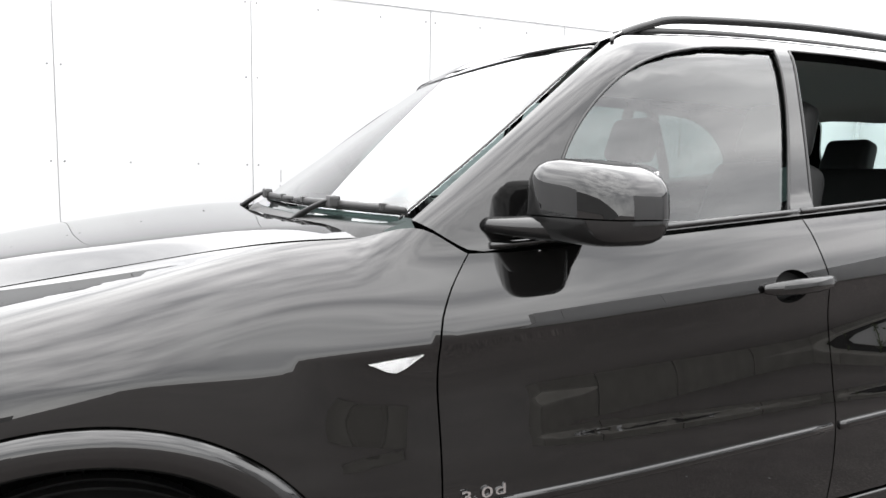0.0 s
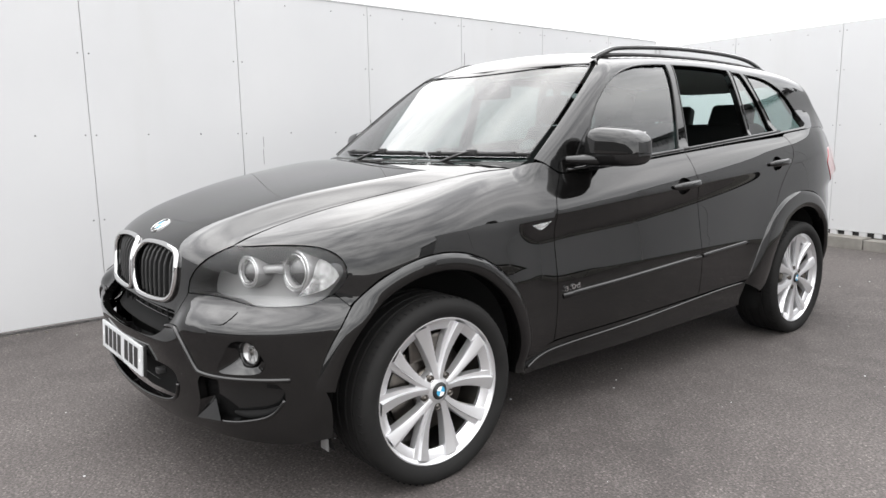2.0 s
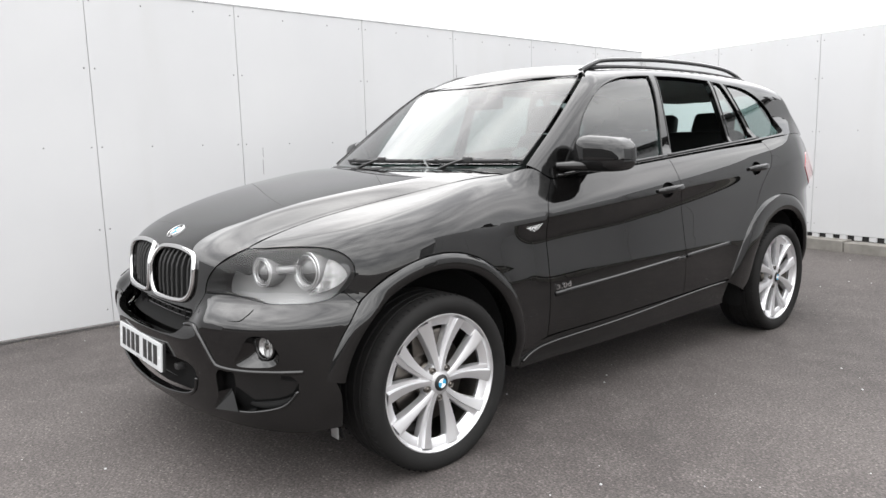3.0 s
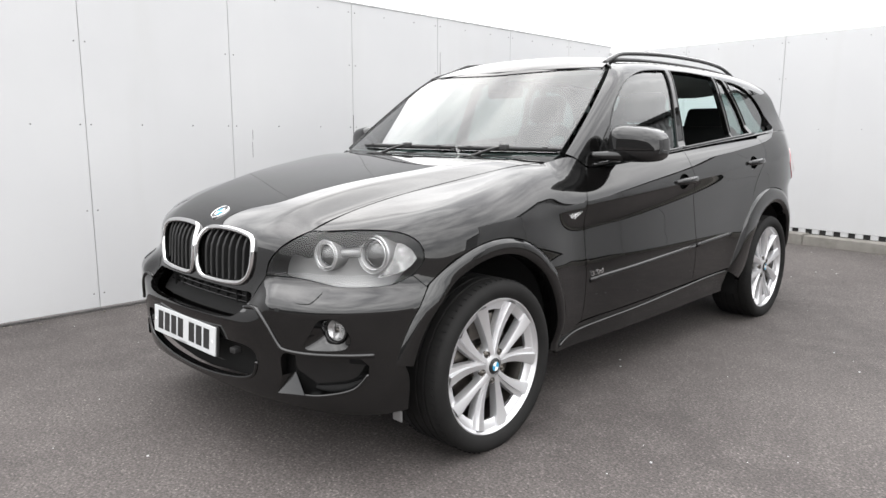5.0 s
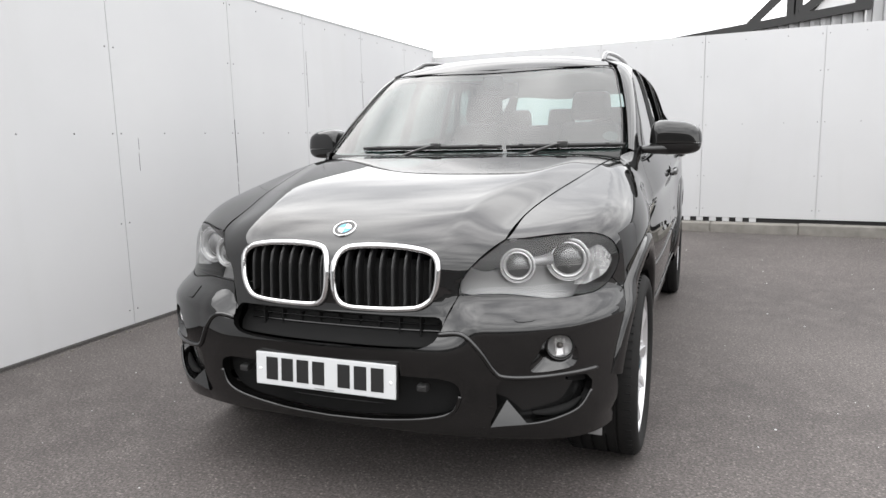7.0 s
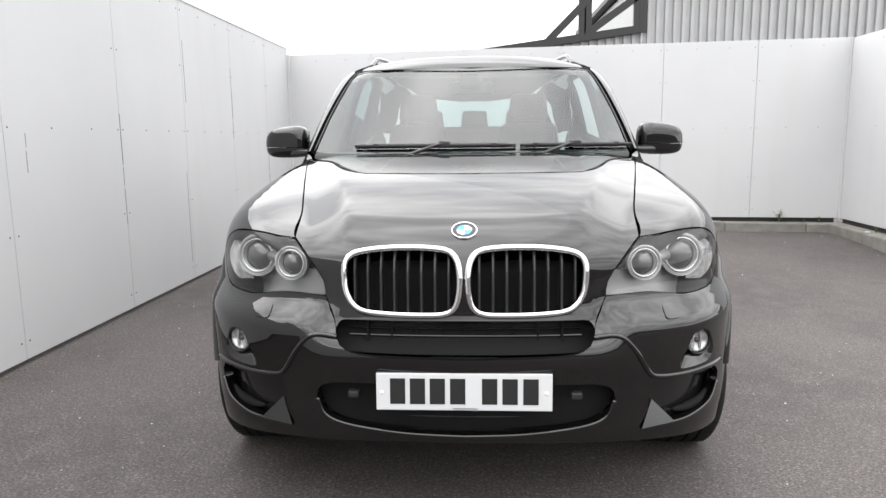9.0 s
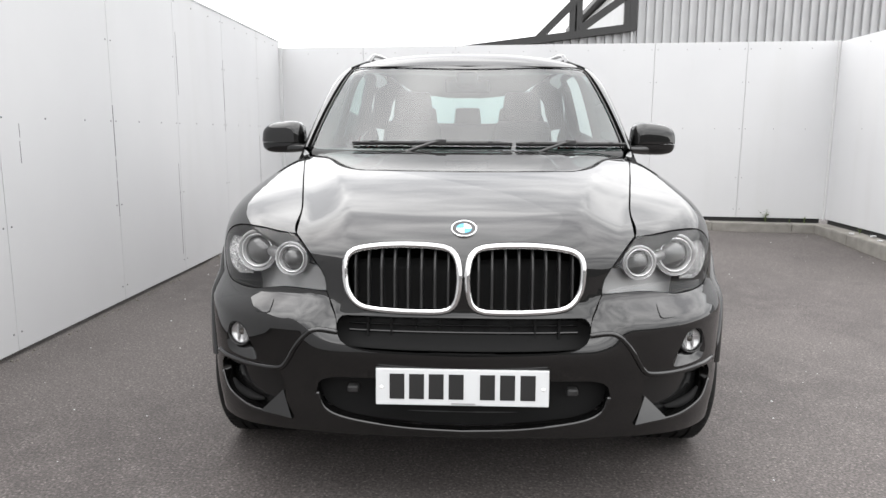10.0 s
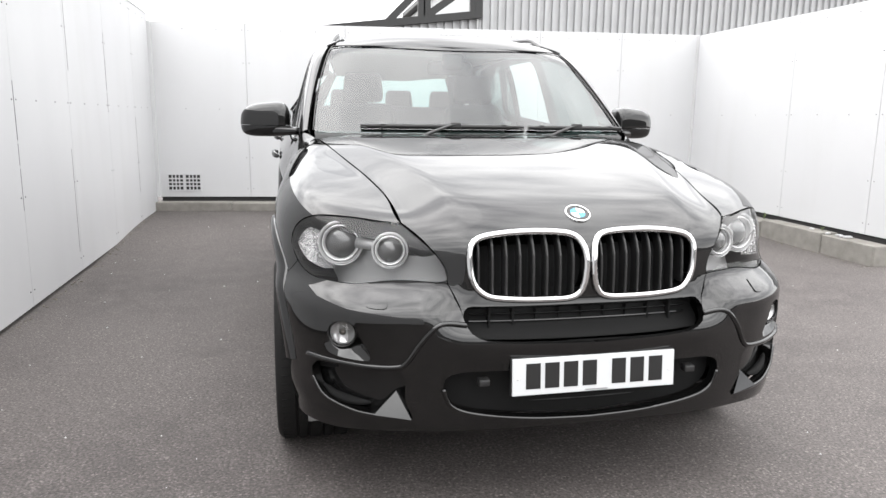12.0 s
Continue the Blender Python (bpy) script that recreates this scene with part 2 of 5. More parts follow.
def wall_run(name, a, b, z0, z1, seams, label):
    """A run of flat white panels with narrow open joints, on a dark backing, with rivets along each joint."""
    a, b = Vector((*a, 0)), Vector((*b, 0))
    d = (b - a).normalized()
    length = (b - a).length
    m = Matrix.Translation(a) @ Matrix.Rotation(math.atan2(d.y, d.x), 4, "Z")
    bm = bmesh.new()
    box(bm, (0, 0.012, z0), (length, 0.1, z1 - 0.01), m)
    wall = tagged(part(name, bm, joint), label, "wall", kind="structure")
    cuts = [0.0, *seams, length]
    for s0, s1 in zip(cuts, cuts[1:]):
        bm = bevelled((s0 + 0.002, 0.0, z0), (s1 - 0.002, 0.012, z1), 0.0015, m, 1)
        part("panel", bm, panel_white, wall)
    bm = bmesh.new()
    for s in seams:
        for side in (-0.035, 0.035):
            for z in (z0 + 0.1, 0.72, 1.31, 1.86, z1 - 0.08):
                c = bmesh.ops.create_cone(bm, cap_ends=True, segments=8, radius1=0.006, radius2=0.004, depth=0.004)["verts"]
                bmesh.ops.transform(bm, verts=c, matrix=m @ Matrix.Translation((s + side, -0.002, z)) @ Matrix.Rotation(radians(90), 4, "X"))
    for s0, s1 in zip(cuts, cuts[1:]):
        for t in (0.35, 0.7):
            for z in (1.31, z1 - 0.08):
                c = bmesh.ops.create_cone(bm, cap_ends=True, segments=8, radius1=0.006, radius2=0.004, depth=0.004)["verts"]
                bmesh.ops.transform(bm, verts=c, matrix=m @ Matrix.Translation((s0 + (s1 - s0) * t, -0.002, z)) @ Matrix.Rotation(radians(90), 4, "X"))
    tagged(part("rivets", bm, rivet_mat, wall), kind="stuff")
    return wall


wall_west = wall_run("wall_west", CORNERS[0], CORNERS[1], 0.03, LEFT_TOP, [9.0 - 0.30 - 1.13 * 7 + 1.13 * i for i in range(7)] + [8.70, 9.80, 11.02, 12.12, 13.29, 14.45], "white sheet-panel wall with fine vertical joints and rivets")
wall_north = wall_run("wall_north", CORNERS[1], CORNERS[2], GAP_TOP, BACK_TOP, [1.13, 2.33, 3.54, 4.76, 5.83], "white panel wall above a concrete kerb")
wall_east = wall_run("wall_east", CORNERS[2], CORNERS[3], GAP_TOP, BACK_TOP - 0.01, [1.9, 3.1], "bright white panel wall above a concrete kerb")


# ---- the car's shape ----
from mathutils.geometry import delaunay_2d_cdt


def spline(*knots):
    """A natural cubic through (t, value) knots, level beyond the ends."""
    t, v = np.array(knots, float).T
    n = len(t)
    h = np.diff(t)
    a, r = np.eye(n), np.zeros(n)
    for i in range(1, n - 1):
        a[i, i - 1:i + 2] = h[i - 1], 2 * (h[i - 1] + h[i]), h[i]
        r[i] = 6 * ((v[i + 1] - v[i]) / h[i] - (v[i] - v[i - 1]) / h[i - 1])
    m = np.linalg.solve(a, r)

    def exact(q):
        i = np.clip(np.searchsorted(t, q) - 1, 0, n - 2)
        p, s, w = q - t[i], t[i + 1] - q, h[i]
        return (m[i] * s ** 3 + m[i + 1] * p ** 3) / (6 * w) + (v[i] / w - m[i] * w / 6) * s + (v[i + 1] / w - m[i + 1] * w / 6) * p

    fine = np.linspace(t[0], t[-1], 4001)
    table = exact(fine)

    def at(q):
        return np.interp(q, fine, table)

    return at


def step(a, b, q):
    u = np.clip((q - a) / (b - a), 0, 1)
    return u * u * (3 - 2 * u)


def smax(a, b, r):
    """The greater of two, rounded over where they meet."""
    h = np.clip(r - np.abs(a - b), 0, None) / r
    return np.maximum(a, b) + h * h * r / 4


WHEEL_R, HUB_Z, FRONT_Y, REAR_Y = 0.353, 0.362, 0.0, 2.935
low_side = spline((0, 0.893), (0.08, 0.909), (0.2, 0.924), (0.35, 0.934), (0.5, 0.937), (0.62, 0.9325), (0.74, 0.9255), (0.84, 0.9225), (0.92, 0.929), (1.0, 0.944))
up_side = spline((0, 0.944), (0.025, 0.936), (0.08, 0.912), (0.16, 0.875), (0.24, 0.836), (0.4, 0.78))
up_front = spline((0, 0.925), (0.025, 0.919), (0.08, 0.905), (0.12, 0.894), (0.16, 0.878), (0.24, 0.840), (0.4, 0.78))
bare = spline((0, 0.895), (0.1, 0.917), (0.35, 0.931), (0.7, 0.935), (1.0, 0.925))
taper = spline((-0.8, -0.045), (-0.35, -0.010), (0, 0.0), (0.3, -0.016), (0.58, -0.033), (0.9, -0.018), (1.4, -0.003), (2.2, 0.004), (2.95, 0.002), (3.2, -0.016), (3.4, -0.058), (3.75, -0.16), (4.0, -0.25))


def crease(y):
    return 0.940 + 0.068 * (np.clip(y, 0.3, 3.2) - 0.62)


def half_width(y, z):
    c = crease(y)
    low = (z - 0.32) / (c - 0.32)
    fade = step(0.28, 0.72, y) * (1 - 0.5 * step(2.9, 3.5, y))
    w = np.where(z < c, fade * low_side(low) + (1 - fade) * bare(low), fade * up_side(z - c) + (1 - fade) * up_front(z - c))
    w = w + taper(y)
    for wy, swell in ((FRONT_Y, 0.023), (REAR_Y, 0.03)):
        d = np.sqrt((y - wy) ** 2 + (z - HUB_Z) ** 2)
        w = w + swell * np.exp(-((d - 0.44) / 0.21) ** 2) * step(0.2, 0.5, z)
    return w


nose = spline((0.2, -0.73), (0.28, -0.80), (0.38, -0.825), (0.5, -0.835), (0.565, -0.845), (0.62, -0.83), (0.67, -0.785), (0.73, -0.775), (0.8, -0.772), (0.885, -0.752), (0.94, -0.70), (1.0, -0.6))
corner_nose = spline((0.2, -0.73), (0.28, -0.80), (0.38, -0.825), (0.5, -0.835), (0.6, -0.840), (0.635, -0.840), (0.654, -0.838), (0.672, -0.828), (0.70, -0.806), (0.735, -0.781), (0.8, -0.772), (0.885, -0.752), (0.94, -0.70), (1.0, -0.6))
nose_n = spline((0.3, 3.0), (0.55, 2.9), (0.684, 2.45), (0.83, 2.3), (1.0, 2.3))
nose_m = spline((0.3, 2.6), (0.55, 2.6), (0.684, 2.75), (0.83, 2.65), (1.0, 2.5))
hood_mid = spline((-0.8, 0.84), (-0.72, 0.905), (-0.66, 0.942), (-0.5, 1.006), (-0.25, 1.070), (0.1, 1.126), (0.35, 1.152), (0.5, 1.156), (0.9, 1.17))
hood_fall = spline((-0.7, 0.075), (-0.4, 0.052), (0, 0.036), (0.5, 0.015), (0.9, 0.010))
hood_ridge = spline((-0.78, 0.012), (-0.6, 0.034), (-0.3, 0.038), (0.1, 0.030), (0.45, 0.012), (0.8, 0.0))
tail_y = spline((0.3, 3.9), (0.6, 3.97), (0.8, 3.95), (1.0, 3.84), (1.3, 3.66), (1.6, 3.35))


def body(x, y, z):
    """Under nought inside the lower body."""
    ax = np.abs(x)
    side = ax - half_width(y, z)
    ridge_x = 0.375 + 0.25 * step(-0.75, 0.45, y)
    v = ax - ridge_x
    dome = -hood_ridge(y) * (np.sqrt(v * v + 0.0003) - np.sqrt((v - 0.13) ** 2 + 0.0004) + 0.13) / 0.26
    hood = z - (hood_mid(y) - hood_fall(y) * (ax / 0.8) ** 3.6 + dome)
    # the shelf of the bumper stands higher at the corners
    out = step(0.38, 0.52, ax)
    f = nose(z) * (1 - out) + corner_nose(z) * out
    k = step(0.655, 0.735, z)
    n, m, w = 3.8 * (1 - k) + nose_n(z) * k, 2.8 * (1 - k) + nose_m(z) * k, 0.966 - 0.006 * k
    f = f + 0.03 * (1 - k) * np.minimum(ax / 0.55, 1.0) ** 1.5
    q = (ax / w) ** n + (np.clip(0.12 - y, 0, None) / (0.12 - f)) ** m
    front = (q ** 0.5 - 1) * 0.6
    back = (y - tail_y(z) + 0.42 * (ax / 0.9) ** 4) * 0.9
    deck = z - 1.165 - 0.055 * (y - 0.6)
    f = smax(side, np.where(y > 0.9, deck, hood * 0.85), 0.11)
    f = smax(f, front, 0.05)
    f = smax(f, back, 0.1)
    return smax(f, 0.22 - z, 0.03)


roof_mid = spline((0.9, 1.60), (1.2, 1.672), (1.5, 1.706), (2.0, 1.722), (2.6, 1.718), (3.1, 1.688), (3.5, 1.624), (3.8, 1.53))
glass_side = spline((1.0, 0.878), (1.15, 0.852), (1.3, 0.817), (1.45, 0.775), (1.6, 0.722), (1.72, 0.665))
glass_taper = spline((0.4, -0.05), (0.8, -0.015), (1.3, 0.0), (2.0, 0.0), (2.6, -0.004), (3.1, -0.010), (3.6, -0.04))


def cabin(x, y, z):
    """Under nought inside the greenhouse."""
    ax = np.abs(x)
    side = ax - glass_side(z) - glass_taper(y)
    roof = (z - roof_mid(y) + 0.055 * (ax / 0.62) ** 2.6) * 0.9
    screen = (0.468 + (z - 1.155) * 1.40 + 0.22 * ax ** 2 - y) * 0.58
    rear = (y - 3.66 + (z - 1.25) * 0.62 + 0.15 * ax ** 2) * 0.8
    f = smax(side, roof, 0.07)
    f = smax(f, screen, 0.05)
    return smax(smax(f, rear, 0.08), 0.98 - z, 0.03)


def car(x, y, z):
    """Both, joined with a soft fillet."""
    a, b = body(x, y, z), cabin(x, y, z)
    return -smax(-a, -b, 0.03 + 0.10 * step(2.4, 3.1, y))


def meet(shape, o, d, reach, n=60):
    """Where rays from o along d first enter a shape; how many do."""
    t = np.full(len(o), float(reach))
    hit = np.zeros(len(o), bool)
    last = np.zeros(len(o))
    for k in range(1, n + 1):
        s = reach * k / n
        p = o + d * s
        now = shape(p[:, 0], p[:, 1], p[:, 2]) < 0
        fresh = now & ~hit
        t[fresh] = s
        last[fresh] = reach * (k - 1) / n
        hit |= now
    lo, hi = np.where(hit, last, reach), t.copy()
    for _ in range(24):
        mid = (lo + hi) / 2
        p = o + d * mid[:, None]
        ins = shape(p[:, 0], p[:, 1], p[:, 2]) < 0
        hi, lo = np.where(ins, mid, hi), np.where(ins, lo, mid)
    return o + d * hi[:, None], hit


def slope(shape, p, e=0.0015):
    """The outward normals of a shape."""
    out = np.empty_like(p)
    for i in range(3):
        a, b = p.copy(), p.copy()
        a[:, i] += e
        b[:, i] -= e
        out[:, i] = shape(*a.T) - shape(*b.T)
    return out / np.maximum(np.linalg.norm(out, axis=1, keepdims=True), 1e-9)


def snap(shape, pts, lift=0.0):
    """The nearest places on a shape."""
    p = np.array(pts, float).reshape(-1, 3)
    for _ in range(12):
        v = shape(*p.T)
        e = 0.0015
        gr = np.stack([(shape(*(p + np.eye(3)[i] * e).T) - shape(*(p - np.eye(3)[i] * e).T)) / (2 * e) for i in range(3)], 1)
        p = p - gr * (v / np.maximum((gr ** 2).sum(1), 0.05))[:, None] * 0.8
    return p + slope(shape, p) * lift


def curve3(pts, n=8, closed=False):
    """A rounded path through places."""
    p = [np.array(q, float) for q in pts]
    m = len(p)
    out = []
    for i in range(m if closed else m - 1):
        a, b, c, d = (p[(i + k) % m] if closed else p[min(max(i + k, 0), m - 1)] for k in (-1, 0, 1, 2))
        for s in np.arange(n) / n:
            out.append((2 * s ** 3 - 3 * s ** 2 + 1) * b + (s ** 3 - 2 * s ** 2 + s) * (c - a) / 2 + (3 * s ** 2 - 2 * s ** 3) * c + (s ** 3 - s ** 2) * (d - b) / 2)
    if not closed:
        out.append(p[-1])
    return np.array(out)


VIEWS = {
    "side": ((0, 1, 0), (0, 0, 1), (-1, 0, 0)),
    "front": ((1, 0, 0), (0, 0, 1), (0, 1, 0)),
    "back": ((1, 0, 0), (0, 0, 1), (0, -1, 0)),
    "top": ((1, 0, 0), (0, 1, 0), (0, 0, -1)),
    "corner": ((0.8, 0.6, 0), (0, 0, 1), (-0.6, 0.8, 0)),
    "shoulder": ((0, 1, 0), (-0.5, 0, 0.866), (-0.866, 0, -0.5)),
    "pillar": ((0.447, 0.894, 0), (-0.402, 0.201, 0.893), (-0.799, 0.399, -0.4495)),
    "slant": ((1, 0, 0), (0, 0.64, 0.77), (0, 0.77, -0.64)),
}


def flat(view, *p):
    """Places as seen in one of the views."""
    u, v, _ = (np.array(a, float) for a in VIEWS[view])
    return [(float(np.dot(u, q)), float(np.dot(v, q))) for q in p]


def loop(pts, gap=0.02):
    """A closed outline through points, rounded but at those that carry a third value."""
    n = len(pts)
    out = []
    for i in range(n):
        p = [np.array(pts[(i + k) % n][:2], float) for k in (-1, 0, 1, 2)]
        if len(pts[i]) > 2:
            p[0] = 2 * p[1] - p[2] if len(pts[(i + 1) % n]) > 2 else p[1]
        if len(pts[(i + 1) % n]) > 2:
            p[3] = 2 * p[2] - p[1] if len(pts[i]) > 2 else p[2]
        m1, m2 = (p[2] - p[0]) / 2, (p[3] - p[1]) / 2
        k = max(2, int(np.linalg.norm(p[2] - p[1]) / gap))
        for s in np.arange(k) / k:
            out.append((2 * s ** 3 - 3 * s ** 2 + 1) * p[1] + (s ** 3 - 2 * s ** 2 + s) * m1 + (3 * s ** 2 - 2 * s ** 3) * p[2] + (s ** 3 - s ** 2) * m2)
    return np.array(out)


def arc(cx, cy, r, a0, a1, n=16):
    return [(cx + r * math.cos(radians(a)), cy + r * math.sin(radians(a))) for a in np.linspace(a0, a1, n)]


def within(q, ring):
    a, b = ring, np.roll(ring, -1, axis=0)
    y, x = q[:, 1][:, None], q[:, 0][:, None]
    cross = (a[:, 1] > y) != (b[:, 1] > y)
    with np.errstate(divide="ignore", invalid="ignore"):
        at = a[:, 0] + (y - a[:, 1]) / (b[:, 1] - a[:, 1]) * (b[:, 0] - a[:, 0])
    return (cross & (x < at)).sum(1) % 2 == 1


def inset(ring, by):
    """An outline drawn in by a hair, to leave a joint."""
    a, b = np.roll(ring, 1, axis=0), np.roll(ring, -1, axis=0)
    t = b - a
    t /= np.maximum(np.linalg.norm(t, axis=1, keepdims=True), 1e-9)
    nrm = np.stack([-t[:, 1], t[:, 0]], 1)
    area = np.sum(ring[:, 0] * np.roll(ring[:, 1], -1) - ring[:, 1] * np.roll(ring[:, 0], -1))
    return ring + nrm * by * (1 if area > 0 else -1)


def mesh_from(name, pts, tris, normals=None):
    me = bpy.data.meshes.new(name)
    me.from_pydata([tuple(p) for p in pts], [], [tuple(t) for t in tris])
    me.update()
    me.shade_smooth()
    if normals is not None:
        me.normals_split_custom_set_from_vertices([tuple(q) for q in normals])
    return me


def skin(name, shape, view, outline, holes=(), gap=0.0022, grid=0.022, lift=0.0, rim=0.014, start=3.2, shear=0.0, rim_only=False):
    """A sheet of a shape's surface, cut out along an outline seen in one view, with a turned-in rim. Returns its mesh."""
    u, v, d = (np.array(a, float) for a in VIEWS[view])
    start = 6.0 if view == "back" else start
    rings = [inset(loop(outline), gap)] + [inset(loop(h), -gap) for h in holes]
    lo, hi = rings[0].min(0), rings[0].max(0)
    gx, gy = np.meshgrid(np.arange(lo[0], hi[0], grid), np.arange(lo[1], hi[1], grid))
    gx[1::2] += grid / 2
    if shear:
        gx, gy = np.meshgrid(np.arange(lo[0], hi[0], grid * 1.6), np.arange(lo[1] - 0.3, hi[1] + 0.3, grid * 0.6))
        gy = gy + shear * (gx - 0.62) + (0.94 - lo[1] + 0.3) % (grid * 0.6)
    q = np.stack([gx.ravel(), gy.ravel()], 1)
    keep = within(q, rings[0])
    for h in rings[1:]:
        keep &= ~within(q, h)
    q = q[keep]
    edge = np.concatenate([np.concatenate([r, (r + np.roll(r, -1, axis=0)) / 2]) for r in rings])
    far = np.min(((q[:, None] - edge[None]) ** 2).sum(2), axis=1) > (grid * (0.3 if shear else 0.45)) ** 2
    q = q[far]
    pts, edges = [], []
    for r in rings:
        k = len(pts)
        pts += list(r)
        edges += [(k + i, k + (i + 1) % len(r)) for i in range(len(r))]
    pts = np.concatenate([np.array(pts), q])
    vs, es, fs, ov, _, _ = delaunay_2d_cdt([Vector(p) for p in pts], edges, [], 0, 1e-5)
    p2 = np.array([tuple(p) for p in vs])
    tri = np.array(fs)
    mid = p2[tri].mean(1)
    good = within(mid, rings[0])
    for h in rings[1:]:
        good &= ~within(mid, h)
    tri = tri[good]
    o = p2[:, :1] * u + p2[:, 1:] * v - d * start
    p3, hit = meet(shape, o, np.broadcast_to(d, o.shape), start + 1.0, 120)
    tri = tri[hit[tri].all(1)]
    nrm = slope(shape, p3)
    p3 = p3 + nrm * lift
    # turn the winding outward
    fn = np.cross(p3[tri[:, 1]] - p3[tri[:, 0]], p3[tri[:, 2]] - p3[tri[:, 0]])
    if (fn * nrm[tri[:, 0]]).sum() < 0:
        tri = tri[:, ::-1]
    # the rim
    count = {}
    for t in tri:
        for a, b in ((t[0], t[1]), (t[1], t[2]), (t[2], t[0])):
            count[(a, b)] = count.get((a, b), 0) + 1
    border = [(a, b) for (a, b) in count if (b, a) not in count]
    ids = sorted({i for e in border for i in e})
    if rim > 0 and ids:
        k0 = len(p3)
        slot = {i: k0 + j for j, i in enumerate(ids)}
        p3 = np.concatenate([p3, p3[ids], p3[ids] - nrm[ids] * rim])
        side = np.zeros((len(ids), 3))
        for a, b in border:
            t = p3[b] - p3[a]
            s = np.cross(t, nrm[a])
            for i in (a, b):
                side[slot[i] - k0] += s / max(np.linalg.norm(s), 1e-9)
        side /= np.maximum(np.linalg.norm(side, axis=1, keepdims=True), 1e-9)
        nrm = np.concatenate([nrm, side, side])
        m = len(ids)
        extra = []
        for a, b in border:
            extra += [(slot[a], slot[a] + m, slot[b] + m), (slot[a], slot[b] + m, slot[b])]
        tri = np.array(extra) if rim_only else np.concatenate([tri, np.array(extra)])
    return mesh_from(name, p3, tri, nrm)


def mirrored(me):
    """The same sheet on the other side."""
    n = len(me.vertices)
    p, nr = np.empty(n * 3), np.empty(len(me.loops) * 3)
    me.vertices.foreach_get("co", p)
    me.corner_normals.foreach_get("vector", nr)
    ids = np.empty(len(me.loops), int)
    me.loops.foreach_get("vertex_index", ids)
    vn = np.zeros((n, 3))
    vn[ids] = nr.reshape(-1, 3)
    p = p.reshape(-1, 3) * (-1, 1, 1)
    tri = ids.reshape(-1, 3)[:, ::-1]
    return mesh_from(me.name, p, tri, vn * (-1, 1, 1))


car_root = tagged(new("car"), "glossy black five-door SUV with silver alloy wheels, parked on the asphalt", "car")


def pair(name, me, material, parent=None, label=""):
    """A part and its mirror image."""
    left = obj(name, me, material, parent or car_root, label)
    right = obj(name, mirrored(me), material, parent or car_root, label)
    return left, right


# ---- the car's panels ----
def belt(y):
    """The height of the window sills."""
    return 1.118 + 0.068 * (y - 0.95) - 0.008 * max(0.0, y - 2.2)


def on_side(y, z):
    """A place on the side glass."""
    return (float(glass_side(np.array(z)) + glass_taper(np.array(y))), y, z)


FRONT_ARCH = arc(0.0, HUB_Z, 0.50, 178, -2, 25)
REAR_ARCH = [(2.262, 0.41), (2.30, 0.50), (2.355, 0.60), (2.43, 0.70), (2.53, 0.795), (2.65, 0.862), (2.80, 0.898), (2.94, 0.90), (3.10, 0.87), (3.25, 0.79), (3.37, 0.66), (3.43, 0.52), (3.45, 0.42)]

shut = [(0.755, 0.53, 1.125), (0.71, 0.25, 1.085), (0.655, 0.0, 1.04), (0.605, -0.22, 0.99), (0.565, -0.42, 0.94), (0.546, -0.59, 0.895)]
lamp_top = [(0.60, -0.56, 0.895), (0.70, -0.49, 0.908), (0.80, -0.405, 0.905), (0.855, -0.36, 0.875), (0.882, -0.355, 0.82)]
lamp_low = [(0.868, -0.40, 0.765), (0.83, -0.46, 0.735), (0.76, -0.54, 0.722), (0.69, -0.60, 0.722), (0.66, -0.625, 0.735), (0.56, -0.67, 0.748), (0.427, -0.71, 0.745)]
lamp_in = [(0.432, -0.70, 0.79), (0.47, -0.66, 0.84)]

shut, lamp_top, lamp_low, lamp_in = ([tuple(q) for q in snap(body, part_of)] for part_of in (shut, lamp_top, lamp_low, lamp_in))

# bonnet, down round the grilles
edge = [(0.35, 0.44, 1.15), (0.60, 0.50, 1.14), shut[0]] + shut[1:] + [lamp_in[1], lamp_in[0], lamp_low[-1], (0.40, -0.745, 0.68), (0.385, -0.79, 0.635), (0.35, -0.81, 0.602), (0.28, -0.83, 0.591), (0.14, -0.84, 0.586)]
half = [(*q, 1) if i in (2, 7, 10) else q for i, q in enumerate(flat("slant", *snap(body, edge)))]
mid_top, mid_low = flat("slant", (0, 0.42, 1.15), (0, -0.845, 0.584))
bonnet_line = [mid_top] + half + [mid_low] + [(-p[0], *p[1:]) for p in reversed(half)]


def ahead(pts):
    """Places on the car's face."""
    o = np.array([(x, -2.0, z) for x, z in pts])
    return meet(body, o, np.broadcast_to((0, 1.0, 0), o.shape), 2.6, 260)[0]


k_left = flat("slant", *ahead((
    (0.012, 0.793), (0.0155, 0.843), (0.030, 0.872), (0.056, 0.8855), (0.117, 0.8915), (0.2045, 0.892), (0.284, 0.886), (0.3375, 0.875), (0.360, 0.856),
    (0.3655, 0.8285), (0.3635, 0.7855), (0.355, 0.751), (0.334, 0.7215), (0.30, 0.7055), (0.22, 0.699), (0.133, 0.6975), (0.064, 0.70), (0.0325, 0.7145), (0.0175, 0.7445))))
k_right = [(-a, b) for a, b in k_left]
slot = flat("slant", *ahead(((0.0, 0.679), (0.2, 0.678), (0.33, 0.678), (0.375, 0.676), (0.389, 0.655), (0.384, 0.632), (0.368, 0.612), (0.33, 0.599), (0.20, 0.591), (0, 0.590))))
slot = slot + [(-a, b) for a, b in reversed(slot[1:-1])]
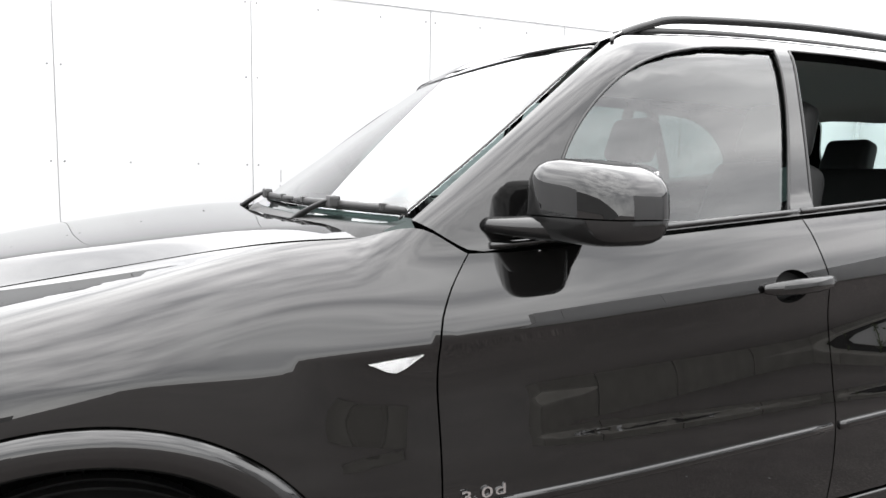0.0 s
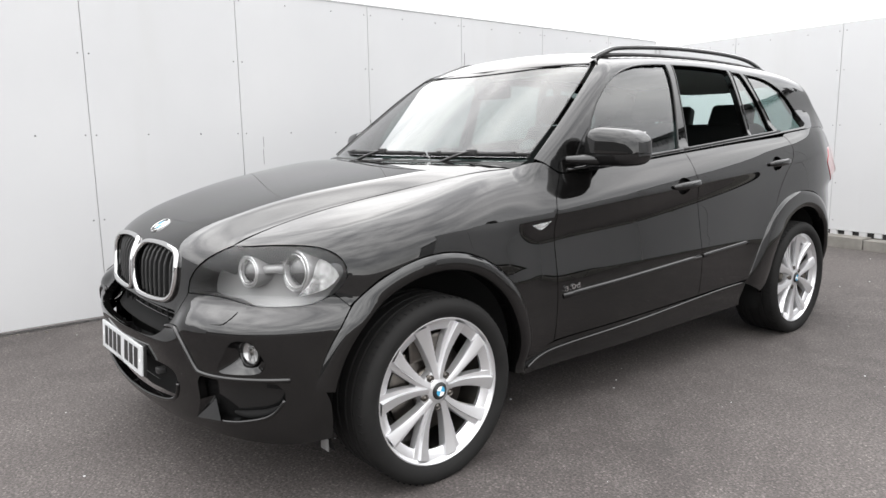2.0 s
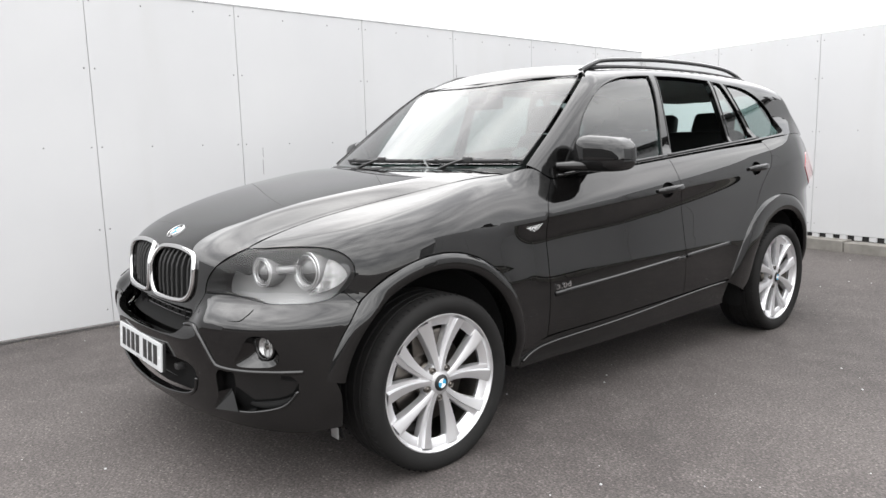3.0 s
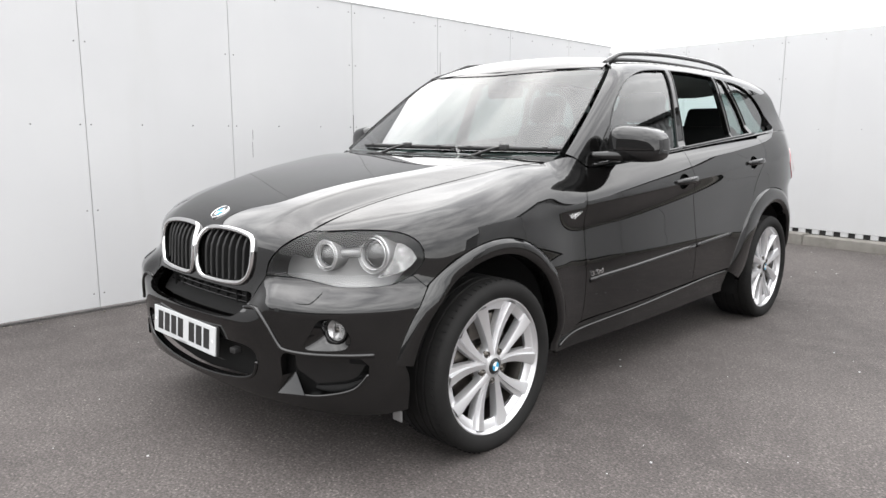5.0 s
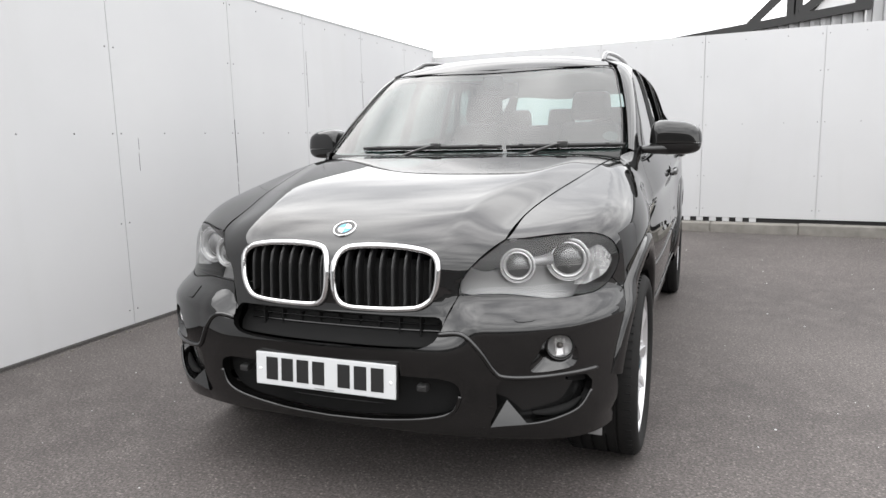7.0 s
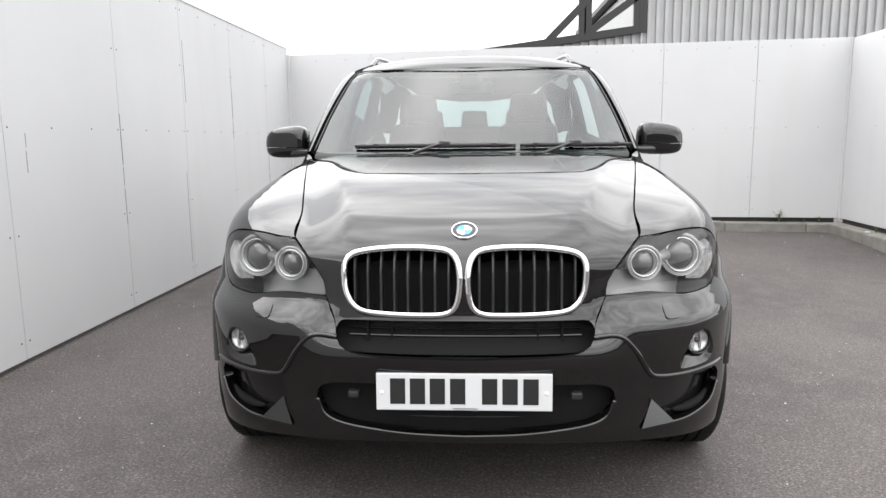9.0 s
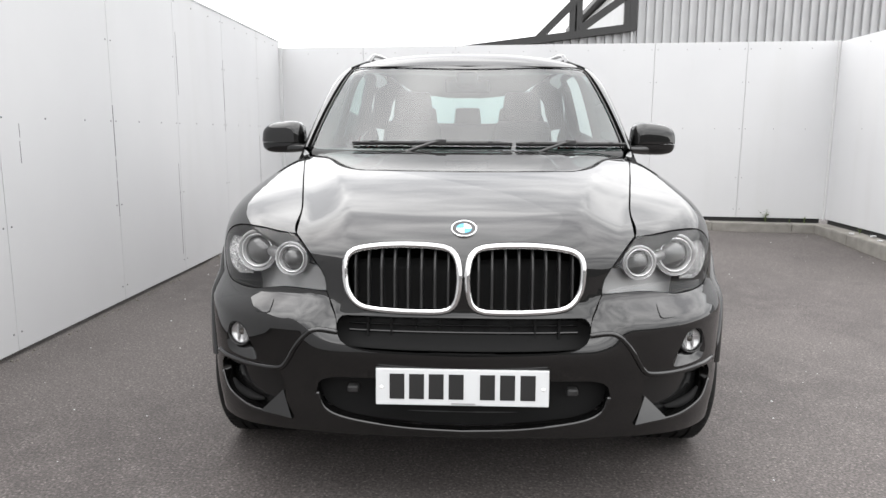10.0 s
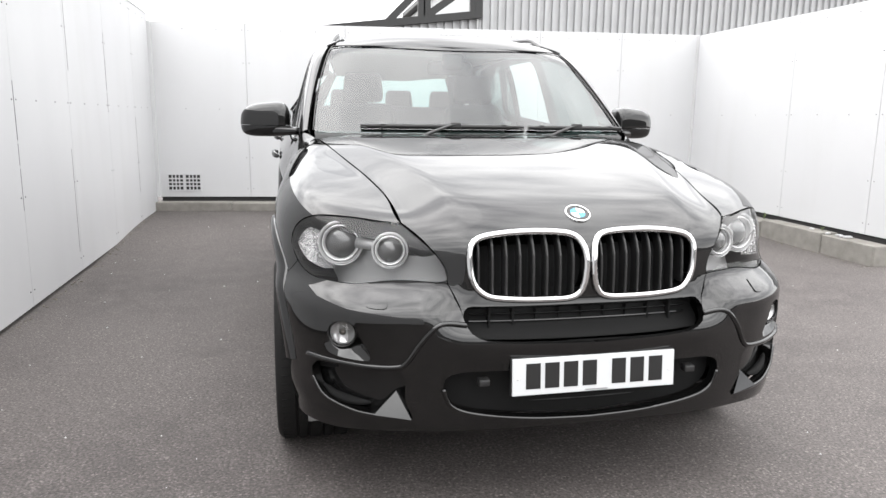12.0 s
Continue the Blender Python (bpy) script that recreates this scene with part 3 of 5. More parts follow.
bonnet = obj("bonnet", skin("bonnet", body, "slant", bonnet_line, [k_left, k_right, slot], grid=0.02), paint, car_root, "black bonnet sloping down round the grilles")

# front wings
wing3 = shut + lamp_top + [lamp_low[0], (0.885, -0.352, 0.715)] + [(0.90 if y < -0.2 else 0.945, y, z) for y, z in FRONT_ARCH if not (y < -0.33 and z < 0.74)] + [(0.90, 0.50, 0.345), (0.90, 0.665, 0.385), (0.89, 0.662, 0.7), (0.908, 0.655, 0.93), (0.885, 0.68, 1.02), (0.85, 0.74, 1.105), (0.795, 0.64, 1.145)]
wing2 = flat("shoulder", *snap(car, wing3))
n_l = len(shut) + len(lamp_top)
wing2 = [(*q, 1) if i in (0, len(shut) - 1, n_l, n_l + 1, len(wing2) - 7, len(wing2) - 6, len(wing2) - 2) else q for i, q in enumerate(wing2)]
pair("front_wing", skin("front_wing", car, "shoulder", wing2, grid=0.02), paint)

# doors, quarters, sills
front_door = [(0.665, 0.392, 1), (0.662, 0.7), (0.655, 0.93), (0.68, 1.02), (0.74, 1.105, 1), (0.9, belt(0.9) - 0.004), (1.3, belt(1.3) - 0.002), (1.668, belt(1.668), 1), (1.695, 1.05), (1.735, 0.85), (1.765, 0.6), (1.772, 0.418, 1)]
rear_door = [(1.772, 0.418, 1), (1.765, 0.6), (1.735, 0.85), (1.695, 1.05), (1.668, belt(1.668), 1), (2.2, belt(2.2)), (2.735, belt(2.735), 1), (2.772, 1.16), (2.705, 1.06), (2.60, 0.915), (2.53, 0.795)] + [(y, z) for y, z in reversed(REAR_ARCH[:4])] + [(2.262, 0.432, 1)]
quarter = [(2.735, belt(2.735), 1), (2.772, 1.16), (2.705, 1.06), (2.60, 0.915), (2.53, 0.795, 1)] + REAR_ARCH[5:] + [(3.46, 0.40, 1), (3.66, 0.40, 1), (3.70, 0.7), (3.66, 0.95), (3.54, 1.18), (3.42, belt(3.3), 1), (3.1, belt(3.1))]
sill = [(0.49, 0.27, 1), (0.50, 0.35, 1), (0.655, 0.386), (1.2, 0.402), (1.772, 0.414), (2.262, 0.426, 1), (2.25, 0.28, 1)]
doors = {}
HANDLE = {"front_door": (1.588, 1.006), "rear_door": (2.556, 1.08)}


def handle_cup(key, r=1.0):
    y, z = HANDLE[key]
    return [(y - 0.012 + 0.058 * r * math.cos(a), z + 0.039 * r * math.sin(a)) for a in np.linspace(0, math.tau, 17)[:-1]]


doors["front"] = pair("front_door", skin("front_door", car, "side", front_door, [handle_cup("front_door")], grid=0.02, shear=0.068), paint)
doors["rear"] = pair("rear_door", skin("rear_door", car, "side", rear_door, [handle_cup("rear_door")], grid=0.02, shear=0.068), paint)
pair("rear_quarter", skin("rear_quarter", car, "side", quarter, grid=0.025), paint)
pair("quarter_joint", skin("quarter_joint", car, "side", [(2.745, belt(2.745) - 0.03, 1), (2.745, belt(2.745) + 0.012), (3.1, belt(3.1) + 0.025), (3.42, belt(3.42) + 0.04, 1), (3.42, 1.2, 1), (3.1, belt(3.1) - 0.04)], grid=0.03, lift=-0.004, rim=0.0), paint)
pair("sill", skin("sill", body, "side", sill, grid=0.025), paint)
gate = [(0.74, 1.0), (0.73, 1.20), (0.715, 1.285), (0.66, 1.41), (0.575, 1.535), (0.51, 1.595), (0.25, 1.625)]
rear_pane = [(-0.60, 1.27, 1), (0.60, 1.27, 1), (0.47, 1.575, 1), (0, 1.597), (-0.47, 1.575, 1)]
obj("tailgate", skin("tailgate", car, "back", [(-0.76, 0.35, 1), (0.76, 0.35, 1)] + gate + [(0, 1.63)] + [(-a, b) for a, b in reversed(gate)], [rear_pane], grid=0.035), paint, car_root)

# front bumper, one sheet on either side
def ahead_line(*pts):
    return flat("corner", *ahead(pts))


mouth = ahead_line((0.0, 0.50), (0.30, 0.497), (0.405, 0.492), (0.447, 0.47), (0.450, 0.42), (0.425, 0.385), (0.35, 0.358), (0.18, 0.338), (0.0, 0.332))
mouth[0], mouth[-1] = (mouth[0][0] - 0.0024, mouth[0][1]), (mouth[-1][0] - 0.0024, mouth[-1][1])
INLET = [(0.576, 0.490), (0.70, 0.488), (0.812, 0.484), (0.824, 0.43), (0.79, 0.378), (0.71, 0.352), (0.63, 0.345), (0.545, 0.341), (0.562, 0.40)]
inlet = ahead_line(*INLET)
FOG = np.array((0.736, -0.642, 0.586))
SCOOP = [(0.0, 0.044), (0.029, 0.034), (0.044, 0.006), (0.054, -0.028), (0.047, -0.054), (0.028, -0.066), (-0.044, -0.070), (-0.074, -0.065), (-0.072, -0.040), (-0.052, -0.010), (-0.043, 0.013), (-0.026, 0.037)]
fog_hole = ahead_line(*[(FOG[0] + a, FOG[2] + b) for a, b in SCOOP])
bump3 = [(-0.002, -0.846, 0.580), (0.14, -0.84, 0.582), (0.28, -0.83, 0.587), (0.35, -0.81, 0.598), (0.385, -0.79, 0.632), (0.40, -0.745, 0.68), lamp_low[-1]] + lamp_low[-2::-1] + [(0.89, -0.352, 0.715), (0.90, -0.40, 0.66), (0.90, -0.445, 0.59), (0.90, -0.478, 0.50), (0.88, -0.435, 0.40), (0.87, -0.43, 0.275), (0.80, -0.60, 0.265), (0.60, -0.74, 0.28), (0.3, -0.80, 0.30), (-0.002, -0.82, 0.305)]
mid_line = lambda *zs: flat("corner", *[(-0.003, q[1], q[2]) for q in ahead([(0.0, z) for z in zs])])
bump2 = flat("corner", *snap(body, bump3)) + mid_line(0.317, 0.330) + mouth[::-1] + mid_line(0.515, 0.53, 0.545, 0.558, 0.57)
k = len(bump3) + 2
bump2 = [(*q, 1) if i in (0, 6, 12, 13, 18, k - 3, k - 2, k - 1, k, *range(k + len(mouth) - 1, len(bump2))) else q for i, q in enumerate(bump2)]
bumper = skin("front_bumper", body, "corner", bump2, [inlet, fog_hole], grid=0.018, gap=0.0012, rim=0.03)
pair("front_bumper", bumper, paint, label="black sport bumper with deep lower intakes")

# roof and side frames
pillar_line = [(0.785, 0.64, 1.16), (0.75, 0.86, 1.325), (0.705, 1.06, 1.48), (0.655, 1.21, 1.602), (0.60, 1.35, 1.655), (0.595, 1.6, 1.685), (0.59, 2.1, 1.70), (0.58, 2.6, 1.69), (0.55, 3.0, 1.66), (0.50, 3.38, 1.60), (0.62, 3.55, 1.42), (0.72, 3.63, 1.28)]
sill_line = [(on_side(y, belt(y) - 0.003)) for y in (3.55, 3.2, 2.7, 2.2, 1.7, 1.2, 0.9, 0.80)]
frame_out = flat("pillar", *snap(cabin, pillar_line), *sill_line, *snap(car, [(0.85, 0.74, 1.112), (0.80, 0.66, 1.148)]))
frame_out = [(*q, 1) if i in (0, 3, 9, 11, 12, 19) else q for i, q in enumerate(frame_out)]
WIN = {
    "front": [(0.92, 1.145, 1), (1.0, 1.33), (1.11, 1.455), (1.25, 1.545), (1.42, 1.598), (1.60, 1.618), (1.715, 1.622, 1), (1.70, 1.45), (1.645, 1.172, 1)],
    "rear": [(1.775, 1.624, 1), (2.05, 1.628), (2.335, 1.618, 1), (2.36, 1.45), (2.395, 1.224, 1), (1.735, 1.178, 1)],
    "light": [(2.375, 1.613, 1), (2.47, 1.604, 1), (2.60, 1.42), (2.69, 1.243, 1), (2.425, 1.226, 1), (2.40, 1.42)],
    "quarter": [(2.53, 1.60, 1), (2.66, 1.592), (2.80, 1.565), (2.95, 1.50), (3.06, 1.40), (3.10, 1.32), (3.07, 1.275), (2.74, 1.247, 1), (2.64, 1.42)],
}


def side_loop(key):
    return [(*flat("pillar", on_side(*q[:2]))[0], *q[2:]) for q in WIN[key]]


pair("side_frame", skin("side_frame", car, "pillar", frame_out, [side_loop(k) for k in WIN], grid=0.02, rim=0.03), paint, label="black door frames and roof pillars")
roof_half = [(0.20, 1.085), (0.42, 1.13), (0.62, 1.205, 1), (0.598, 1.35), (0.593, 1.6), (0.588, 2.1), (0.578, 2.6), (0.548, 3.0), (0.498, 3.38, 1), (0.2, 3.45)]
roof_loop = [(0, 1.07)] + roof_half + [(0, 3.46)] + [(-p[0], *p[1:]) for p in reversed(roof_half)]
obj("roof", skin("roof", cabin, "top", roof_loop, grid=0.03), paint, car_root)


# ---- the car's parts ----
def facing(at, normal, up=(0, 0, 1)):
    """A pose whose z axis points along a normal."""
    n = Vector(normal).normalized()
    x = Vector(up).cross(n).normalized()
    y = n.cross(x)
    m = Matrix((x, y, n)).transposed().to_4x4()
    m.translation = Vector(at)
    return m


def lathe(profile, n=48, m=None, closed=False):
    """A turned body: (radius, height) pairs round the z axis."""
    bm = bmesh.new()
    rings = [[bm.verts.new((r * math.cos(k * math.tau / n), r * math.sin(k * math.tau / n), h)) for k in range(n)] if r > 1e-6 else [bm.verts.new((0, 0, h))] for r, h in profile]
    pairs = list(zip(rings, rings[1:])) + ([(rings[-1], rings[0])] if closed else [])
    for a, b in pairs:
        for k in range(n):
            j = (k + 1) % n
            if len(a) == 1 and len(b) > 1:
                bm.faces.new((a[0], b[j], b[k]))
            elif len(b) == 1 and len(a) > 1:
                bm.faces.new((a[k], a[j], b[0]))
            elif len(a) > 1:
                bm.faces.new((a[k], a[j], b[j], b[k]))
    if m is not None:
        bmesh.ops.transform(bm, matrix=m, verts=bm.verts)
    return bm


def both(name, build, material, parent=None, label="", smooth=True):
    """A part on the car's left, and its mirror image."""
    out = []
    for s in (1, -1):
        bm = build()
        if s < 0:
            bmesh.ops.scale(bm, vec=(-1, 1, 1), verts=bm.verts)
            bmesh.ops.reverse_faces(bm, faces=bm.faces)
        out.append(part(name, bm, material, parent or car_root, label, smooth))
    return out


def sharp(ob, angle=35):
    ob.data.set_sharp_from_angle(angle=radians(angle))
    return ob


# dark lining added behind the joints and under the floor, for the joints' shade
def inner_shell():
    ys, an = np.linspace(-0.60, 3.75, 90), np.radians(np.linspace(-12, 192, 80))
    yy, aa = np.meshgrid(ys, an, indexing="ij")
    o = np.stack([np.zeros(yy.size), yy.ravel(), np.full(yy.size, 0.62)], 1)
    d = np.stack([np.cos(aa).ravel(), np.zeros(yy.size), np.sin(aa).ravel()], 1)
    p, hit = meet(lambda x, y, z: -(body(x, y, z) + 0.035), o, d, 1.3, 80)
    quads = []
    w = len(an)
    for i in range(len(ys) - 1):
        for j in range(w - 1):
            c = [i * w + j, (i + 1) * w + j, (i + 1) * w + j + 1, i * w + j + 1]
            m = p[c].mean(0)
            hole = any(math.hypot(m[1] - wy, m[2] - HUB_Z) < 0.46 and abs(m[0]) > 0.5 for wy in (FRONT_Y, REAR_Y))
            lamps = m[1] < -0.33 and abs(m[0]) > 0.36 and m[2] > 0.68
            if not hole and not lamps and not (m[2] > 1.06 and m[1] > 0.56) and hit[c].all():
                quads.append(c)
    return mesh_from("shade_lining", p, quads)


obj("shade_lining", inner_shell(), dark, car_root)
bm = bmesh.new()
box(bm, (-0.66, -0.55, 0.24), (0.66, 3.7, 0.31))
box(bm, (-0.5, -0.3, 0.30), (0.5, 0.45, 0.85))
box(bm, (-0.62, 2.4, 0.30), (0.62, 3.5, 0.9))
part("underbody", bm, dark, car_root)


# wheel arches
def arch_strip(outer, inner, lo=0.30):
    bm = bmesh.new()
    prof = [(0.0, -0.002), (0.06, 0.008), (0.3, 0.013), (0.6, 0.014), (0.85, 0.010), (0.96, 0.003), (1.0, -0.006), (1.0, -0.03), (1.01, -0.07)]
    at = [[(oy + (iy - oy) * t, oz + (iz - oz) * t, dx) for t, dx in prof] for (oy, oz), (iy, iz) in zip(outer, inner)]
    o = np.array([(2.0, y, max(z, 0.33)) for row in at for y, z, _ in row])
    xs = iter(meet(body, o, np.broadcast_to((-1.0, 0, 0), o.shape), 2.0, 200)[0][:, 0])
    rows = [[bm.verts.new((next(xs) + dx, y, z)) for y, z, dx in row] for row in at]
    for a, b in zip(rows, rows[1:]):
        for k in range(len(prof) - 1):
            bm.faces.new((a[k], a[k + 1], b[k + 1], b[k]))
    return bm


A0 = np.linspace(169, -8, 45)
f_out = [(0.498 * math.cos(radians(a)), HUB_Z + 0.498 * math.sin(radians(a))) for a in A0]
f_in = [(0.432 * math.cos(radians(a)), HUB_Z + 0.432 * math.sin(radians(a))) for a in A0]
r_curve = curve3([(0, y, z) for y, z in REAR_ARCH], 4)
r_out = [(q[1], q[2]) for q in r_curve]
r_in = []
for i, q in enumerate(r_curve):
    a = radians(186 - 190 * i / (len(r_curve) - 1))
    r_in.append((REAR_Y + 0.435 * math.cos(a), HUB_Z + 0.435 * math.sin(a)))
both("wheel_arch", lambda: arch_strip(f_out, f_in), paint, label="black flared wheel arch moulding")
both("wheel_arch", lambda: arch_strip(r_out, r_in), paint, label="black flared wheel arch moulding")


def liner(wy):
    bm = bmesh.new()
    an = np.radians(np.linspace(-20, 200, 30))
    rows = []
    for x in (0.945, 0.60, 0.52):
        r = 0.437 if x > 0.55 else 0.062
        row = [[x, wy + r * math.cos(a), HUB_Z + r * math.sin(a)] for a in an]
        if x > 0.9:
            o = np.array([(2.0, q[1], max(q[2], 0.33)) for q in row])
            for q, h in zip(row, meet(body, o, np.broadcast_to((-1.0, 0, 0), o.shape), 2.0, 200)[0]):
                q[0] = h[0] - 0.03
        rows.append([bm.verts.new(q) for q in row])
    for a, b in zip(rows, rows[1:]):
        for k in range(len(an) - 1):
            bm.faces.new((a[k], a[k + 1], b[k + 1], b[k]))
    return bm


for wy in (FRONT_Y, REAR_Y):
    both("wheel_liner", lambda: liner(wy), dark)


# wheels
def spoke(a_hub, a_rim, w_hub, w_rim, lean):
    """One blade from the hub to the rim: a raised face, a sharp step and a sunk flange beside it."""
    bm = bmesh.new()
    rows = []
    for s in np.linspace(0, 1, 11):
        r = 0.045 + (0.262 - 0.045) * s
        ang = a_hub + (a_rim - a_hub) * (s ** 0.7)
        w = (w_hub + (w_rim - w_hub) * s ** 1.5) / 2
        top = -0.008 + 0.014 * s - 0.03 * s * (1 - s)
        deep = 0.034 + 0.014 * s
        low = 0.004 + 0.010 * s
        c, si = math.cos(ang), math.sin(ang)
        row = []
        for u, h in ((-1, -deep), (-1, -0.010), (-0.93, -0.003), (-0.5, 0.0), (0.30, 0.001), (0.36, -0.002), (0.42, -low), (0.93, -low - 0.003), (1, -low - 0.010), (1, -deep)):
            tilt = 0.004 * (u - 1) * s if h > -0.03 else 0.0
            row.append(bm.verts.new((r * c - u * lean * w * si, r * si + u * lean * w * c, top + h + tilt)))
        rows.append(row)
    for a, b in zip(rows, rows[1:]):
        for k in range(9):
            bm.faces.new((a[k], a[k + 1], b[k + 1], b[k]))
        bm.faces.new((a[9], a[0], b[0], b[9]))
    return bm


def tread_ring():
    """The tyre: a rounded shoulder, a broad tread with grooves and cross cuts."""
    w, r = 0.138, WHEEL_R
    prof = [(0.274, 0.112), (0.279, 0.121), (0.289, 0.130), (0.303, 0.1365), (0.320, 0.1375), (0.334, 0.133), (0.344, 0.124), (0.3495, 0.112)]
    half = prof + [(r - 0.001, 0.098), (r, 0.085), (r, 0.072), (r - 0.007, 0.070), (r - 0.007, 0.062), (r, 0.060), (r, 0.032), (r - 0.007, 0.030), (r - 0.007, 0.022), (r, 0.020), (r, 0.0)]
    prof = half + [(q, -h) for q, h in reversed(half[:-1])]
    n = 120
    bm = lathe(prof, n)
    return bm


def wheel_parts(front):
    root = new("wheel")
    tyre = sharp(part("tyre", tread_ring(), rubber, root, "black low-profile tyre", True), 50)
    bm = bmesh.new()
    for k in range(72):
        a = k * math.tau / 72
        for s in (1, -1):
            box(bm, (WHEEL_R - 0.009, -0.0016, 0.086 if s > 0 else -0.116), (WHEEL_R - 0.0002, 0.0016, 0.116 if s > 0 else -0.086), Matrix.Rotation(a + 0.02 * s, 4, "Z"))
    tagged(part("tread_cut", bm, dark, tyre), kind="stuff")
    rim = sharp(part("rim", lathe([(0.2785, 0.108), (0.2805, 0.114), (0.2785, 0.1185), (0.274, 0.1190), (0.268, 0.112), (0.263, 0.101), (0.232, 0.092), (0.229, 0.088), (0.235, 0.070), (0.262, 0.06)], 72), alloy, root, "silver alloy rim", True), 40)
    part("barrel", lathe([(0.262, 0.075), (0.250, 0.05), (0.236, -0.02), (0.236, -0.10), (0.272, -0.112), (0.280, -0.108)], 72), steel, rim, "dull inside of the rim", True)
    m = Matrix.Translation((0, 0, 0.113))
    for k in range(5):
        c = math.tau * k / 5 + radians(90)
        for s in (1, -1):
            bm = spoke(c + s * radians(30), c + s * radians(16.5), 0.030, 0.078, s)
            bmesh.ops.transform(bm, matrix=m, verts=bm.verts)
            sharp(part("spoke", bm, alloy, rim, smooth=True), 40)
    bm = bmesh.new()
    n = 120
    rings = []
    for f, h in ((0.0, -0.004), (0.42, -0.006), (0.55, -0.012), (0.97, -0.020), (1.0, -0.024), (1.0, -0.06)):
        ring = []
        for k in range(n):
            a = math.tau * k / n + radians(90)
            web = 0.5 - 0.5 * math.cos(5 * (a - radians(90)))
            r = f * (0.074 + 0.030 * web ** 2) if f > 0.6 else f * 0.084
            ring.append(bm.verts.new((r * math.cos(a), r * math.sin(a), h)))
        rings.append(ring)
    for a, b in zip(rings, rings[1:]):
        for k in range(n):
            bm.faces.new((a[k], a[(k + 1) % n], b[(k + 1) % n], b[k]))
    bmesh.ops.remove_doubles(bm, verts=bm.verts, dist=0.0001)
    bmesh.ops.transform(bm, matrix=m, verts=bm.verts)
    sharp(part("hub", bm, alloy, rim, smooth=True), 40)
    for k in range(5):
        a = math.tau * k / 5 + radians(90)
        part("wheel_bolt", lathe([(0, -0.012), (0.006, -0.012), (0.007, -0.016), (0.0125, -0.0155), (0.0135, -0.012), (0.0135, -0.03)], 16, m @ Matrix.Translation((0.062 * math.cos(a), 0.062 * math.sin(a), 0.002))), steel, rim, smooth=True)
    cap = part("hub_cap", lathe([(0.0, 0.001), (0.030, 0.000), (0.033, -0.004)], 40, m), plate_ink, rim, "round black hub cap", True)
    for k in range(4):
        bm = bmesh.new()
        pts = [(0, 0)] + [(0.019 * math.cos(a), 0.019 * math.sin(a)) for a in np.linspace(k * math.pi / 2, (k + 1) * math.pi / 2, 8)]
        bm.faces.new([bm.verts.new((x, y, 0.1158)) for x, y in pts])
        part("cap_quarter", bm, badge_blue if k % 2 else badge_white, cap)
    part("brake_disc", lathe([(0.07, 0.035), (0.175, 0.035), (0.178, 0.03), (0.178, 0.012), (0.07, 0.012)], 48), steel, root, "worn steel brake disc", True)
    part("brake_hat", lathe([(0.0, 0.058), (0.078, 0.058), (0.082, 0.035)], 32), steel, root, smooth=True)
    bm = bevelled((0.115, -0.09, 0.0), (0.205, 0.09, 0.062), 0.012, Matrix.Rotation(radians(205), 4, "Z"))
    part("brake_caliper", bm, steel, root, smooth=False)
    return root


wheel = wheel_parts(True)
wheel.parent = car_root
turns = {(1, 0): -21, (1, 1): 31, (-1, 0): 50, (-1, 1): 20}
for i, (s, wy) in enumerate(((1, FRONT_Y), (1, REAR_Y), (-1, FRONT_Y), (-1, REAR_Y))):
    k = 1.0 if wy == FRONT_Y else 1.01
    m = Matrix.Translation((s * 0.809, wy, WHEEL_R * k - 0.010)) @ Matrix.Rotation(radians(90 * s), 4, "Y") @ Matrix.Rotation(radians(turns[(s, int(wy > 1))]), 4, "Z") @ Matrix.Diagonal((k, k, 1, 1))
    if i == 0:
        wheel.matrix_basis = m
    else:
        copy_thing(wheel, m)

# headlamps
lamp_ring = [lamp_in[1], shut[-1]] + lamp_top + lamp_low + [lamp_in[0]]
lamp_line = flat("corner", *lamp_ring)
lamp_line = [(*q, 1) if i == 1 + len(lamp_top) + len(lamp_low) else q for i, q in enumerate(lamp_line)]


